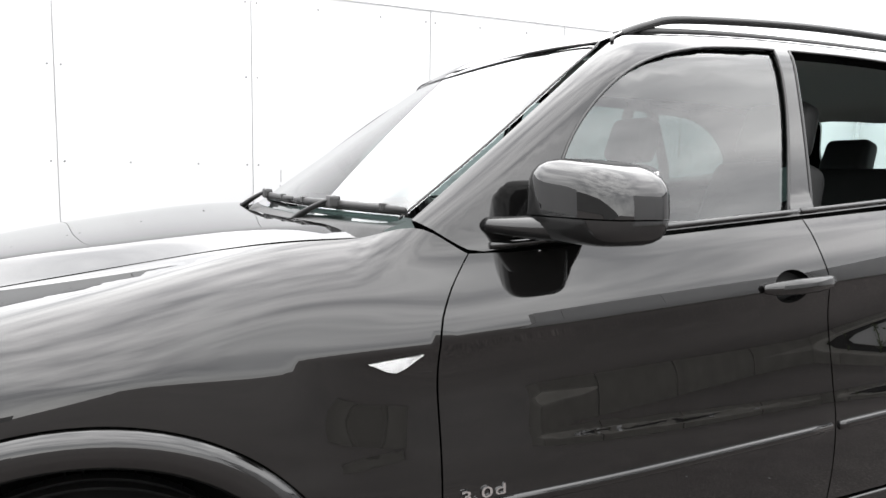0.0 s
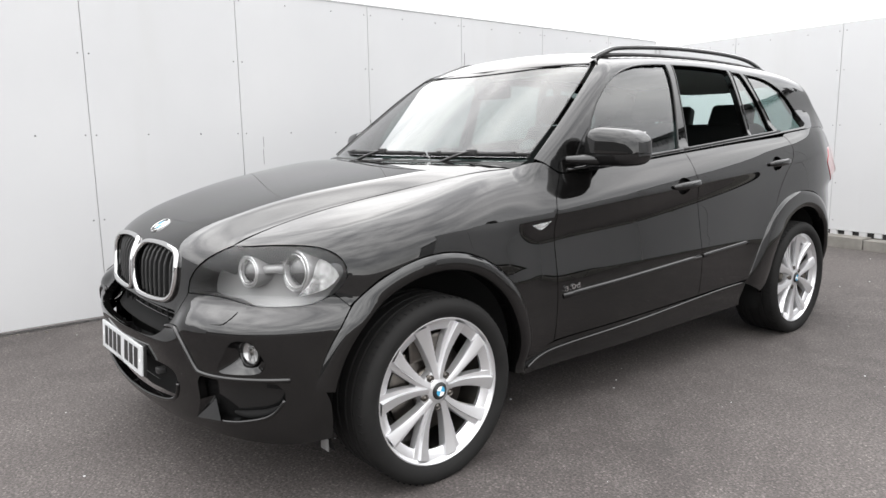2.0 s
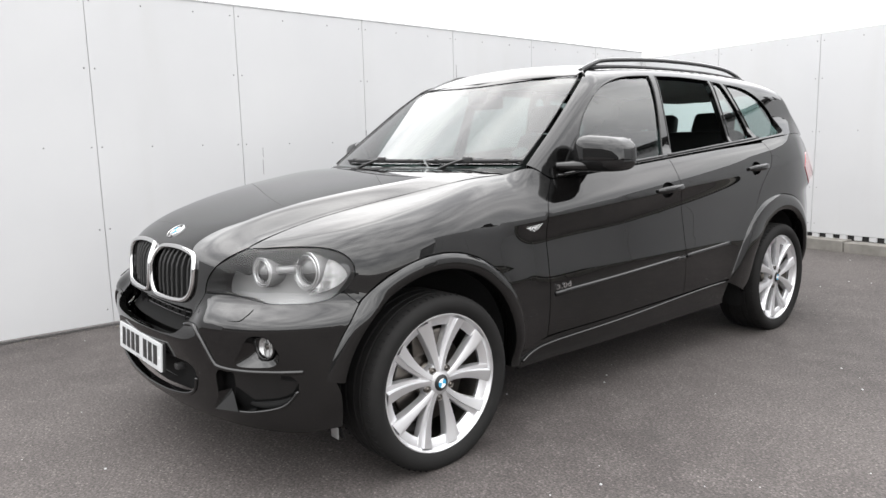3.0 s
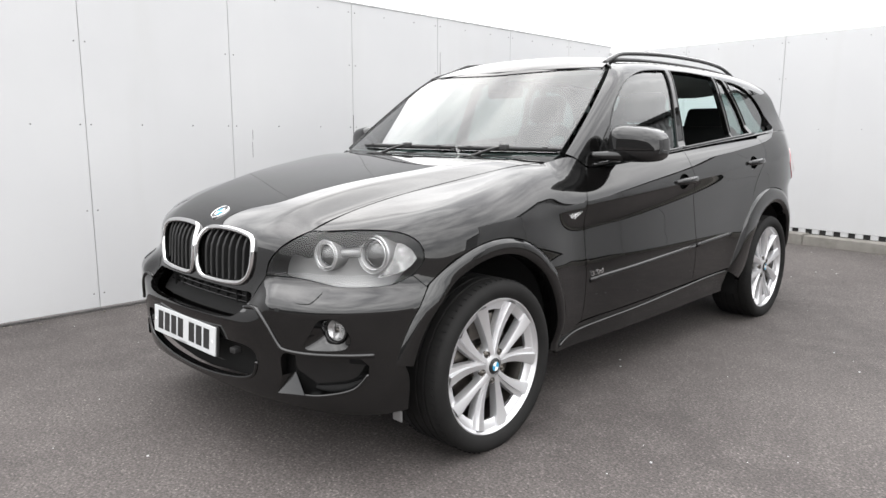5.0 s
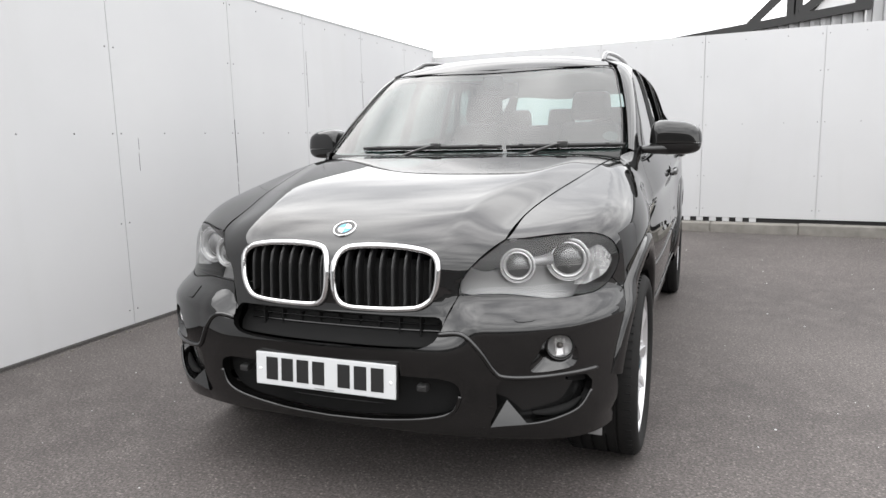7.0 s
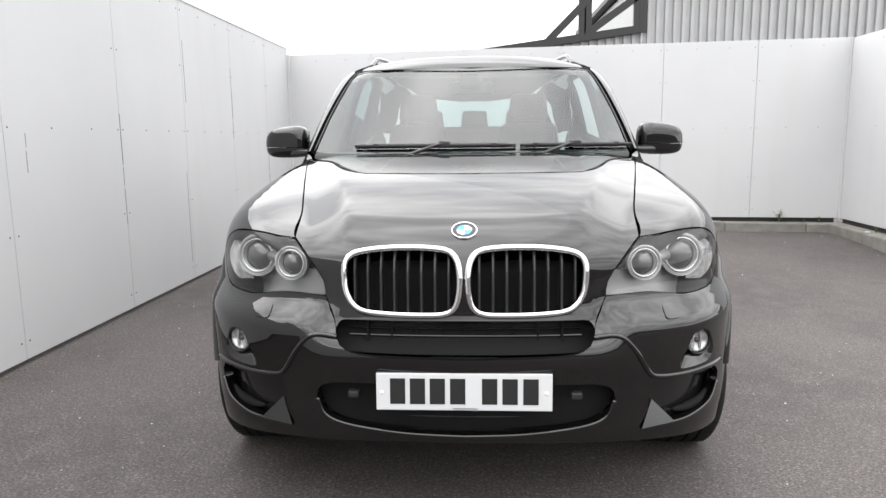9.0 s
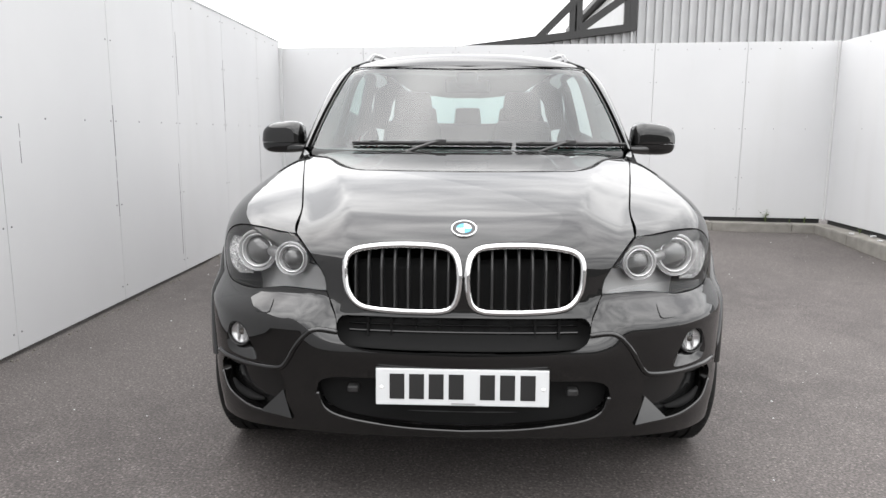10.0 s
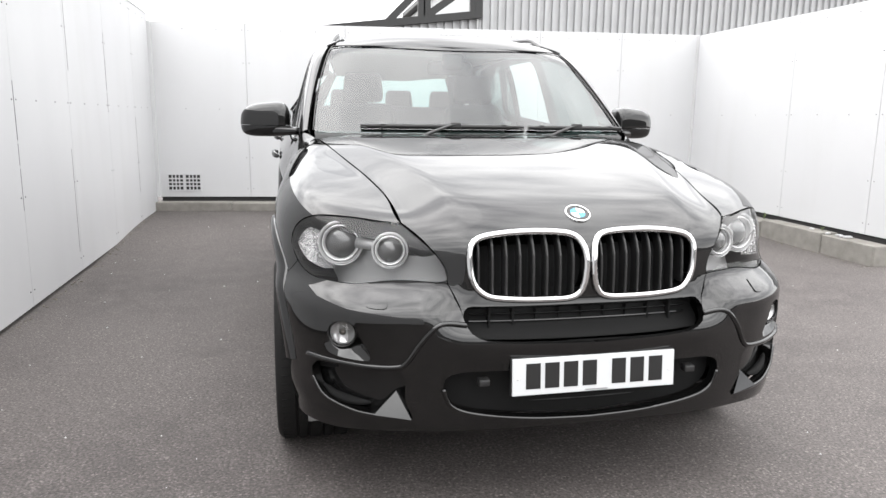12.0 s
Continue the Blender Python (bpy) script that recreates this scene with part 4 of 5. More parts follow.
def lamp_unit(mirror):
    root = new("headlamp")
    root.parent = car_root
    tagged(root, "clear-lensed grey headlamp with two round projectors")

    def add(name, me, material, label=""):
        return obj(name, mirrored(me) if mirror else me, material, root, label)

    def add_bm(name, bm, material, label="", parent=None):
        if mirror:
            bmesh.ops.scale(bm, vec=(-1, 1, 1), verts=bm.verts)
            bmesh.ops.reverse_faces(bm, faces=bm.faces)
        return part(name, bm, material, parent or root, label, True)

    cover = add("lens_cover", skin("lens_cover", body, "corner", lamp_line, gap=0.003, grid=0.03, lift=-0.001, rim=0.0), lamp_glass, "clear plastic cover")
    cover.visible_shadow = False
    add("lamp_seal", skin("lamp_seal", body, "corner", lamp_line, gap=0.001, grid=0.03, lift=-0.002, rim=0.125, rim_only=True), trim)
    add("lamp_bowl", skin("lamp_bowl", body, "corner", lamp_line, gap=0.0, grid=0.03, lift=-0.122, rim=0.0), lamp_grey, "satin grey inner bezel")
    wedge = flat("corner", (0.815, -0.41, 0.884), (0.845, -0.385, 0.862), (0.868, -0.375, 0.82), (0.856, -0.425, 0.778), (0.825, -0.475, 0.762), (0.795, -0.505, 0.757), (0.812, -0.48, 0.785), (0.820, -0.455, 0.82), (0.816, -0.435, 0.855))
    cells = skin("indicator_reflector", body, "corner", wedge, grid=0.011, lift=-0.013, rim=0.05)
    rnd = random.Random(7)
    for v in cells.vertices:
        v.co += Vector((rnd.uniform(-1, 1), rnd.uniform(-1, 1), rnd.uniform(-1, 1))) * 0.0013
    facets = bpy.data.meshes.new("indicator_reflector")
    facets.from_pydata([v.co[:] for v in cells.vertices], [], [p.vertices[:] for p in cells.polygons])
    ob = add_bm("indicator_reflector", (lambda b: (b.from_mesh(facets), b)[1])(bmesh.new()), clear_cells, "bright faceted indicator reflector")
    ob.data.shade_flat()
    for name, at, r in (("outer_projector", (0.724, -0.456, 0.830), 0.061), ("inner_projector", (0.578, -0.558, 0.820), 0.048)):
        m = facing(at, (0.17, -0.98, 0.06))
        cup = add_bm(name, lathe([(r * 1.05, -0.07), (r * 1.16, -0.02), (r * 1.17, 0.0), (r * 1.10, 0.010), (r * 1.03, 0.006), (r * 0.98, -0.004), (r * 0.80, -0.012), (r * 0.74, -0.004), (r * 0.70, -0.008), (r * 0.66, -0.02)], 48, m), lamp_grey, "grey projector bezel")
        for rr, w in ((r * 1.17, 0.0018), (r * 0.93, 0.0026)):
            add_bm("light_ring", lathe([(rr + w * math.cos(a), 0.006 + w * math.sin(a)) for a in np.linspace(0, math.tau, 9)[:-1]], 48, m, True), lamp_chrome, "bright ring", cup)
        add_bm("projector_lens", lathe([(0.0, 0.016), (r * 0.3, 0.0135), (r * 0.6, 0.005), (r * 0.82, -0.008)], 40, m), lens_dark, "domed glass lens", cup)
    bar = [(0.600, -0.535, 0.826), (0.635, -0.505, 0.829), (0.672, -0.475, 0.832)]
    add_bm("bezel_bridge", tube(bar, 0.017, 12), lamp_grey)
    return root


clear_cells = Mat("ribbed_reflector", g(0.9), 0.16, 0.8)
cells = clear_cells.node("TexVoronoi", Scale=55.0)
clear_cells.bump(cells.outputs[0], 1.0, 0.03)
clear_cells.color(clear_cells.ramp(clear_cells.noise(45.0, 2.0, (1, 1, 0.3)), (0.3, g(0.6)), (0.5, g(0.95))))
lamp_unit(False)
lamp_unit(True)


# grilles
def grille(mirror):
    root = new("grille")
    root.parent = car_root
    tagged(root, "kidney-shaped grille with black slats in a chrome frame")
    s = -1 if mirror else 1
    ring2 = loop(k_left, 0.012)
    u, v, d = (np.array(a, float) for a in VIEWS["slant"])
    o = ring2[:, :1] * u + ring2[:, 1:] * v - d * 5
    ring, _ = meet(body, o, np.broadcast_to(d, o.shape), 6.0, 240)
    ring = ring * (s, 1, 1)
    bm = tube(ring + slope(body, ring) * 0.005, 0.0105, 10, True, 1.0)
    part("chrome_frame", bm, chrome, root, "polished chrome surround", True)
    back = skin("grille_back", body, "slant", k_left, gap=-0.01, grid=0.04, lift=-0.07, rim=0.0)
    obj("grille_back", mirrored(back) if mirror else back, dark, root)
    poly = [(q[0] * s, q[2], q[1]) for q in ring]
    for i in range(8):
        x = 0.046 + i * 0.0415
        zs = []
        for (x0, z0, y0), (x1, z1, y1) in zip(poly, poly[1:] + poly[:1]):
            if (x0 - x) * (x1 - x) < 0:
                t = (x - x0) / (x1 - x0)
                zs.append((z0 + (z1 - z0) * t, y0 + (y1 - y0) * t))
        if len(zs) < 2:
            continue
        (zl, yl), (zh, yh) = min(zs), max(zs)
        bm = bmesh.new()
        prev = None
        zz = np.linspace(zl, zh, 7)
        yy = meet(body, np.stack([np.full(7, x), np.full(7, -2.0), zz], 1), np.broadcast_to((0, 1.0, 0), (7, 3)), 2.5, 100)[0][:, 1] + 0.012
        for y, z in zip(yy, zz):
            row = [bm.verts.new((s * (x + dx), y + dy, z)) for dx, dy in ((-0.0045, 0.004), (-0.002, 0.0), (0.002, 0.0), (0.0045, 0.004), (0.003, 0.045), (-0.003, 0.045))]
            if prev:
                for k in range(6):
                    bm.faces.new((prev[k], prev[(k + 1) % 6], row[(k + 1) % 6], row[k]))
            prev = row
        part("slat", bm, trim, root)
    return root


grille(False)
grille(True)
lower = new("lower_grille")
lower.parent = car_root
tagged(lower, "black slatted air intake under the grilles")
for i, z in enumerate((0.622, 0.645, 0.664)):
    pts = [(x, -0.735 + 0.25 * abs(x) ** 2.4, z) for x in np.linspace(-0.36, 0.36, 15)]
    part("slat", tube(pts, 0.0035, 6), gloss_black, lower)
for x in np.linspace(-0.3, 0.3, 9):
    bm = bmesh.new()
    box(bm, (x - 0.003, -0.732, 0.605), (x + 0.003, -0.70, 0.68))
    part("post", bm, dark, lower)
bm = bmesh.new()
box(bm, (-0.40, -0.69, 0.58), (0.40, -0.66, 0.71))
part("backing", bm, dark, lower)

obj("recess", skin("recess", body, "slant", slot, gap=-0.015, grid=0.04, lift=-0.075, rim=0.0), dark, lower)

intake = new("lower_intake")
intake.parent = car_root
tagged(intake, "wide black mesh intake low in the bumper")
bm = bmesh.new()
box(bm, (-0.45, -0.68, 0.30), (0.45, -0.64, 0.53))
part("backing", bm, dark, intake)
for z in (0.375, 0.402, 0.429, 0.456, 0.48):
    pts = [(x, -0.765 + 0.3 * abs(x) ** 2.2, z) for x in np.linspace(-0.45, 0.45, 19)]
    part("slat", tube(pts, 0.005, 6), trim, intake)
for x in np.linspace(-0.3, 0.3, 5):
    bm = bmesh.new()
    box(bm, (x - 0.003, -0.755 + 0.3 * abs(x) ** 2.2, 0.35), (x + 0.003, -0.735 + 0.3 * abs(x) ** 2.2, 0.50))
    part("post", bm, dark, intake)
for s in (1, -1):
    part("tow_cover", bevelled((s * 0.335 - 0.017, -0.822, 0.452), (s * 0.335 + 0.017, -0.79, 0.474), 0.006), trim, intake)
pair("recess", skin("recess", body, "corner", mouth, gap=-0.012, grid=0.04, lift=-0.055, rim=0.0), dark, intake)
lip = curve3(ahead([(0.452, 0.44), (0.427, 0.386), (0.35, 0.358), (0.18, 0.338), (0, 0.332)]), 6)
lip = np.concatenate([lip, (lip * (-1, 1, 1))[::-1][1:]])
part("intake_lip", tube(lip, 0.007, 8), paint, car_root, smooth=True)


def inlet_parts():
    """The closed inlet at a bumper's corner: a dark cup."""
    return skin("inlet_cup", body, "corner", inlet, gap=-0.02, grid=0.02, lift=-0.045, rim=0.0)


pair("inlet_cup", inlet_parts(), gloss_black)
ridge = curve3(ahead([(0.385, 0.634), (0.44, 0.640), (0.475, 0.632), (0.517, 0.586), (0.558, 0.521), (0.592, 0.504), (0.68, 0.500), (0.78, 0.500), (0.838, 0.499)]), 5)
both("bumper_ridge", lambda: tube(ridge, 0.0085, 8), paint, label="raised edge line catching the light")
fin = curve3(ahead([(0.55, 0.340), (0.63, 0.343), (0.71, 0.350), (0.79, 0.376), (0.824, 0.43)]), 5)
both("inlet_edge", lambda: tube(fin, 0.006, 8), paint)


def inlet_facet():
    """The ramp at the inlet's lower inner corner, from its lip up into the hollow."""
    def spot(x, z, deep):
        p = ahead([(x, z)])
        return tuple((p - slope(body, p) * deep)[0])

    bm = bmesh.new()
    top, low_in, low_out = (bm.verts.new(spot(*p)) for p in ((0.594, 0.412, 0.036), (0.540, 0.340, -0.008), (0.648, 0.349, -0.009)))
    foot_in, foot_out, root_in = (bm.verts.new(spot(*p)) for p in ((0.542, 0.330, 0.004), (0.692, 0.340, 0.004), (0.564, 0.408, 0.0)))
    for f in ((top, low_in, low_out), (low_in, foot_in, foot_out, low_out), (top, root_in, low_in), (low_in, root_in, foot_in)):
        bm.faces.new(f)
    return bm


slot_line = curve3(ahead([(0.655, 0.368), (0.70, 0.366), (0.755, 0.376), (0.79, 0.40)]) + (0, 0.040, 0), 5)
both("inlet_slot", lambda: tube(slot_line, [0.004 + 0.010 * math.sin(math.pi * i / 15) for i in range(16)], 8), dark)
both("inlet_facet", inlet_facet, paint, smooth=False)
pair("washer_cover", skin("washer_cover", body, "corner", ahead_line((0.615, 0.712), (0.662, 0.712), (0.672, 0.706), (0.672, 0.684), (0.660, 0.676), (0.622, 0.676), (0.610, 0.684), (0.608, 0.706)), gap=0.0, grid=0.02, lift=0.0025, rim=0.004), paint)


def fog_scoop():
    """The hollow round a fog lamp, its floor sloping up to the lamp."""
    ring2 = loop(fog_hole, 0.01)
    u, v, d = (np.array(a, float) for a in VIEWS["corner"])
    o = ring2[:, :1] * u + ring2[:, 1:] * v - d * 5
    ring, _ = meet(body, o, np.broadcast_to(d, o.shape), 6.0, 240)
    mid, nrm = FOG, np.array((0.30, -0.95, 0.05))
    across = np.cross((0, 0, 1), nrm)
    across /= np.linalg.norm(across)
    up = np.cross(nrm, across)
    bm = bmesh.new()
    rows = []
    for q in ring:
        w = np.array((np.dot(q - mid, across), np.dot(q - mid, up)))
        w = w / np.linalg.norm(w) * 0.039
        inner = mid + across * w[0] + up * w[1] - nrm * 0.002
        rows.append([bm.verts.new(q + nrm * 0.0005), bm.verts.new((inner + q) / 2 - nrm * 0.001), bm.verts.new(inner), bm.verts.new(inner - nrm * 0.02)])
    for a, b in zip(rows, rows[1:] + rows[:1]):
        for k in range(3):
            bm.faces.new((a[k], a[k + 1], b[k + 1], b[k]))
    return bm


both("fog_recess", fog_scoop, paint, label="black hollow round the fog lamp")


def fog_unit(mirror):
    root = new("fog_lamp")
    root.parent = car_root
    tagged(root, "small round clear fog lamp in a black recess")
    s = -1 if mirror else 1
    m = facing((s * FOG[0], FOG[1], FOG[2]), (s * 0.30, -0.95, 0.05)) @ Matrix.Scale(0.92, 4)
    part("bezel", lathe([(0.050, 0.004), (0.047, 0.009), (0.043, 0.006), (0.042, -0.02), (0.05, -0.03)], 40, m), gloss_black, root, smooth=True)
    part("reflector", lathe([(0.041, -0.003), (0.036, -0.010), (0.02, -0.018), (0.0, -0.02)], 40, m), amberless, root, smooth=True)
    for dx in (-0.014, 0.014):
        part("reflector_rib", bevelled((dx - 0.003, -0.03, -0.018), (dx + 0.003, 0.026, -0.004), 0.001, m), amberless, root)
    part("bulb_shield", lathe([(0.0, -0.001), (0.009, -0.003), (0.011, -0.010), (0.009, -0.02)], 20, m), steel, root, smooth=True)
    cov = part("glass", lathe([(0.0, 0.012), (0.02, 0.010), (0.033, 0.005), (0.041, -0.003)], 40, m), lamp_glass, root, smooth=True)
    cov.visible_shadow = False


fog_unit(False)
fog_unit(True)

# number plate, its writing as plain bars
plate_root = new("number_plate")
plate_root.parent = car_root
tagged(plate_root, "white number plate with black bars")
pm = pose(0.0, -0.846, 0.484, -4, 0, 0)
part("plate", bevelled((-0.26, -0.004, -0.0555), (0.26, 0.004, 0.0555), 0.0025, pm), white_plate, plate_root)
part("plate_base", bevelled((-0.262, 0.0042, -0.0575), (0.262, 0.016, 0.0575), 0.003, pm), trim, plate_root)
for x in (-0.196, -0.137, -0.078, -0.018, 0.076, 0.136, 0.197):
    bm = bmesh.new()
    box(bm, (x - 0.0225, -0.0052, -0.0365), (x + 0.0225, -0.0044, 0.0405), pm)
    part("plate_bar", bm, plate_ink, plate_root)
bm = bmesh.new()
box(bm, (-0.032, -0.0052, -0.0515), (0.04, -0.0044, -0.0475), pm)
part("plate_note", bm, lamp_grey, plate_root)
for x in (-0.243, 0.243):
    part("plate_screw", lathe([(0, 0.002), (0.005, 0.0015), (0.0062, 0)], 14, pm @ pose(x, -0.0045, -0.002, 90, 0, 0)), badge_white, plate_root, smooth=True)


def roundel(at, normal, r, parent):
    """A round badge: chrome rim, dark ring, quarters in blue and white."""
    root = new("badge")
    root.parent = parent
    tagged(root, "round enamel badge in a chrome rim")
    m = facing(at, normal)
    part("badge_rim", lathe([(r, -0.002), (r, 0.003), (r * 0.95, 0.0045), (r * 0.9, 0.003)], 40, m), chrome, root, smooth=True)
    part("badge_ring", lathe([(0.0, 0.002), (r * 0.92, 0.002)], 40, m), plate_ink, root)
    for k in range(4):
        bm = bmesh.new()
        pts = [(0, 0)] + [(r * 0.58 * math.cos(a), r * 0.58 * math.sin(a)) for a in np.linspace(k * math.pi / 2, (k + 1) * math.pi / 2, 9)]
        bm.faces.new([bm.verts.new(m @ Vector((x, y, 0.0026))) for x, y in pts])
        part("badge_quarter", bm, badge_blue if k % 2 else badge_white, root)


at = snap(body, [(0, -0.662, 0.94)], 0.001)
roundel(at[0], slope(body, at)[0], 0.041, car_root)


# door mirrors
def mirror_shell():
    bm = bmesh.new()
    bmesh.ops.create_uvsphere(bm, u_segments=40, v_segments=24, radius=1.0)
    for v in bm.verts:
        p = v.co
        n = 3.8
        k = (abs(p.x) ** n + abs(p.y) ** n + abs(p.z) ** n) ** (-1 / n)
        x, y, z = p.x * k, p.y * k, p.z * k
        y = y * 0.098 if y < 0 else y * 0.07
        w = 0.121 - 0.006 * z
        drop = (0.012 * x + 0.014 * max(0.0, x) ** 3) * max(0.0, z)
        v.co = Vector((0.988 + x * w, 0.957 + y + 0.03 * x, 1.213 + z * 0.083 - drop))
    return bm


def mirror_cap():
    bm = mirror_shell()
    bmesh.ops.bisect_plane(bm, geom=bm.verts[:] + bm.edges[:] + bm.faces[:], plane_co=(0, 0, 1.187), plane_no=(0, 0, 1), clear_inner=True)
    return bm


def mirror_base():
    bm = mirror_shell()
    bmesh.ops.bisect_plane(bm, geom=bm.verts[:] + bm.edges[:] + bm.faces[:], plane_co=(0, 0, 1.184), plane_no=(0, 0, 1), clear_outer=True)
    for v in bm.verts:
        v.co = Vector((0.978 + (v.co.x - 0.978) * 0.985, v.co.y, v.co.z))
    return bm


def mirror_arm():
    pts = [(0.83, 0.79, 1.162), (0.865, 0.825, 1.160), (0.91, 0.87, 1.160), (0.96, 0.92, 1.162)]
    return tube(curve3(pts, 5), [0.022 + 0.0016 * i for i in range(16)], 14, flat=0.7)


mirrors = [new("door_mirror"), new("door_mirror")]
for root, s in zip(mirrors, (1, -1)):
    root.parent = car_root
    tagged(root, "black door mirror on a short arm")
    for name, build, mat in (("mirror_cap", mirror_cap, paint), ("mirror_base", mirror_base, gloss_black), ("mirror_arm", mirror_arm, gloss_black)):
        bm = build()
        if s < 0:
            bmesh.ops.scale(bm, vec=(-1, 1, 1), verts=bm.verts)
            bmesh.ops.reverse_faces(bm, faces=bm.faces)
        part(name, bm, mat, root, smooth=True)
    bm = bevelled((0.89, 1.026, 1.15), (1.07, 1.031, 1.275), 0.002)
    bmesh.ops.scale(bm, vec=(s, 1, 1), verts=bm.verts)
    part("mirror_glass", bm, chrome, root)
sail = [on_side(y, z) for y, z in ((0.83, 1.135), (0.91, 1.142), (0.925, 1.18), (0.985, 1.305), (0.91, 1.245), (0.85, 1.17))]
pair("mirror_sail", skin("mirror_sail", car, "pillar", flat("pillar", *sail), grid=0.03, lift=0.004, rim=0.006), gloss_black)


# door handles, mouldings, repeaters, belt strips
def handle_bar(key, s):
    y0, z0 = HANDLE[key]
    pts = [(y0 - 0.112, z0 - 0.004), (y0 - 0.085, z0 - 0.001), (y0 - 0.03, z0 + 0.003), (y0 + 0.03, z0 + 0.006), (y0 + 0.08, z0 + 0.008), (y0 + 0.112, z0 + 0.008)]
    out = (0.004, 0.020, 0.032, 0.034, 0.026, 0.010)
    sz = (0.010, 0.0165, 0.019, 0.0195, 0.0175, 0.012)
    base = snap(body, [(0.92, y, z) for y, z in pts])
    path = curve3([(q[0] + o, q[1], q[2]) for q, o in zip(base, out)], 5)
    rad = np.interp(np.arange(len(path)), np.arange(6) * 5, sz)
    bm = tube(path * (s, 1, 1), list(rad), 12)
    for v in bm.verts:
        bx = np.interp(v.co.y, path[:, 1], path[:, 0]) * s
        v.co.x = bx + (v.co.x - bx) * 0.6
    return bm


for key, side in (("front_door", "front"), ("rear_door", "rear")):
    cup = skin("handle_cup", body, "side", handle_cup(key), gap=-0.003, grid=0.02, lift=-0.028, rim=0.0)
    for i, s in enumerate((1, -1)):
        door = doors[side][i]
        hd = part("door_handle", handle_bar(key, s), paint, door, "black bar handle", True)
        obj("handle_cup", cup if s > 0 else mirrored(cup), dark, door)
        y0, y1 = (0.70, 1.745) if side == "front" else (1.775, 2.235)
        pts = [(0.93, y, 0.587 + 0.0435 * (y - 0.7)) for y in np.linspace(y0, y1, 14)]
        line = snap(body, pts, 0.001)
        bm = tube(line * (s, 1, 1), 0.0125, 8, flat=1.0)
        for v in bm.verts:
            bx = np.interp(v.co.y, line[:, 1], line[:, 0]) * s
            v.co.x = bx + (v.co.x - bx) * 0.55
        part("side_moulding", bm, paint, door, "slim raised side moulding", True)
        y0, y1 = (0.79, 1.665) if side == "front" else (1.675, 2.73)
        strip = [on_side(y, belt(y) + 0.010) for y in np.linspace(y0, y1, 20)]
        strip = snap(car, strip, 0.002)
        part("belt_strip", tube(np.array(strip) * (s, 1, 1), 0.0075, 10), paint, door, "black strip under the window", True)
rep3 = snap(body, [(0.905, 0.507, 0.909), (0.90, 0.56, 0.915), (0.90, 0.622, 0.919), (0.90, 0.60, 0.899), (0.905, 0.566, 0.882), (0.905, 0.535, 0.892)])
rep2 = [(q[1], q[2], 1) if i in (0, 2) else (q[1], q[2]) for i, q in enumerate(rep3)]
pair("side_repeater", skin("side_repeater", body, "side", rep2, grid=0.012, lift=0.004, rim=0.01), clear_cells, label="small clear wing indicator")


def lettering(words, size, m, name, parent, material):
    cu = bpy.data.curves.new(name, "FONT")
    cu.body, cu.size, cu.extrude, cu.space_character = words, size, 0.002, 1.1
    ob = bpy.data.objects.new(name, cu)
    me = bpy.data.meshes.new_from_object(ob)
    bpy.data.objects.remove(ob)
    me.transform(m)
    me.name = name
    return obj(name, me, material, parent, "chrome model lettering")


for i, s in enumerate((1, -1)):
    at = snap(body, [(0.92, 0.70 if s > 0 else 0.82, 0.606)], 0.0045)[0]
    m = Matrix.Translation((s * at[0], at[1], at[2])) @ Matrix(((0, 0, s, 0), (s, 0, 0, 0), (0, 1, 0, 0), (0, 0, 0, 1)))
    lettering("3.0d", 0.042, m @ Matrix.Rotation(radians(2.5 * s), 4, "Z") @ Matrix.Diagonal((1.35, 0.78, 1, 1)), "door_badge", doors["front"][i], chrome)

# roof rails
rail = curve3([(0.575, 1.29, 1.635), (0.57, 1.39, 1.672), (0.565, 1.53, 1.703), (0.56, 2.0, 1.730), (0.55, 2.5, 1.734), (0.535, 2.85, 1.720), (0.52, 3.05, 1.690), (0.51, 3.16, 1.66)], 6)
both("roof_rail", lambda: tube(rail, 0.014, 10, flat=0.9), gloss_black, label="black roof rail")
foot = snap(cabin, [(0.57, y, 1.68) for y in np.linspace(1.36, 3.08, 24)], 0.004)
both("rail_foot", lambda: tube(foot, 0.010, 8), trim)
corner_strip = snap(cabin, [(0.66, 1.215, 1.60), (0.63, 1.24, 1.62), (0.59, 1.30, 1.65)], 0.003)
both("roof_strip", lambda: tube(corner_strip, 0.005, 8), gloss_black)

# glass
ws = [(0, 0.47, 1.165), (0.40, 0.50, 1.165), (0.70, 0.575, 1.165), (0.768, 0.615, 1.172), (0.735, 0.84, 1.325), (0.69, 1.04, 1.48), (0.645, 1.18, 1.59), (0.60, 1.185, 1.602), (0.4, 1.13, 1.607), (0, 1.09, 1.61)]
ws2 = flat("slant", *snap(cabin, ws))
ws2 = [(*q, 1) if i in (3, 6) else q for i, q in enumerate(ws2)]
ws2 = ws2 + [(-q[0], *q[1:]) for q in reversed(ws2[1:-1])]
glass = obj("windscreen", skin("windscreen", cabin, "slant", ws2, grid=0.05, lift=-0.004, rim=0.0), screen_glass, car_root, "clear windscreen mirroring the white sky")
glass.visible_shadow = False
seal = curve3(snap(cabin, ws[3:], 0.0015), 5)
seal = np.concatenate([seal, (seal * (-1, 1, 1))[::-1][1:]])
part("windscreen_seal", tube(seal, 0.0028, 8), trim, car_root, smooth=True)
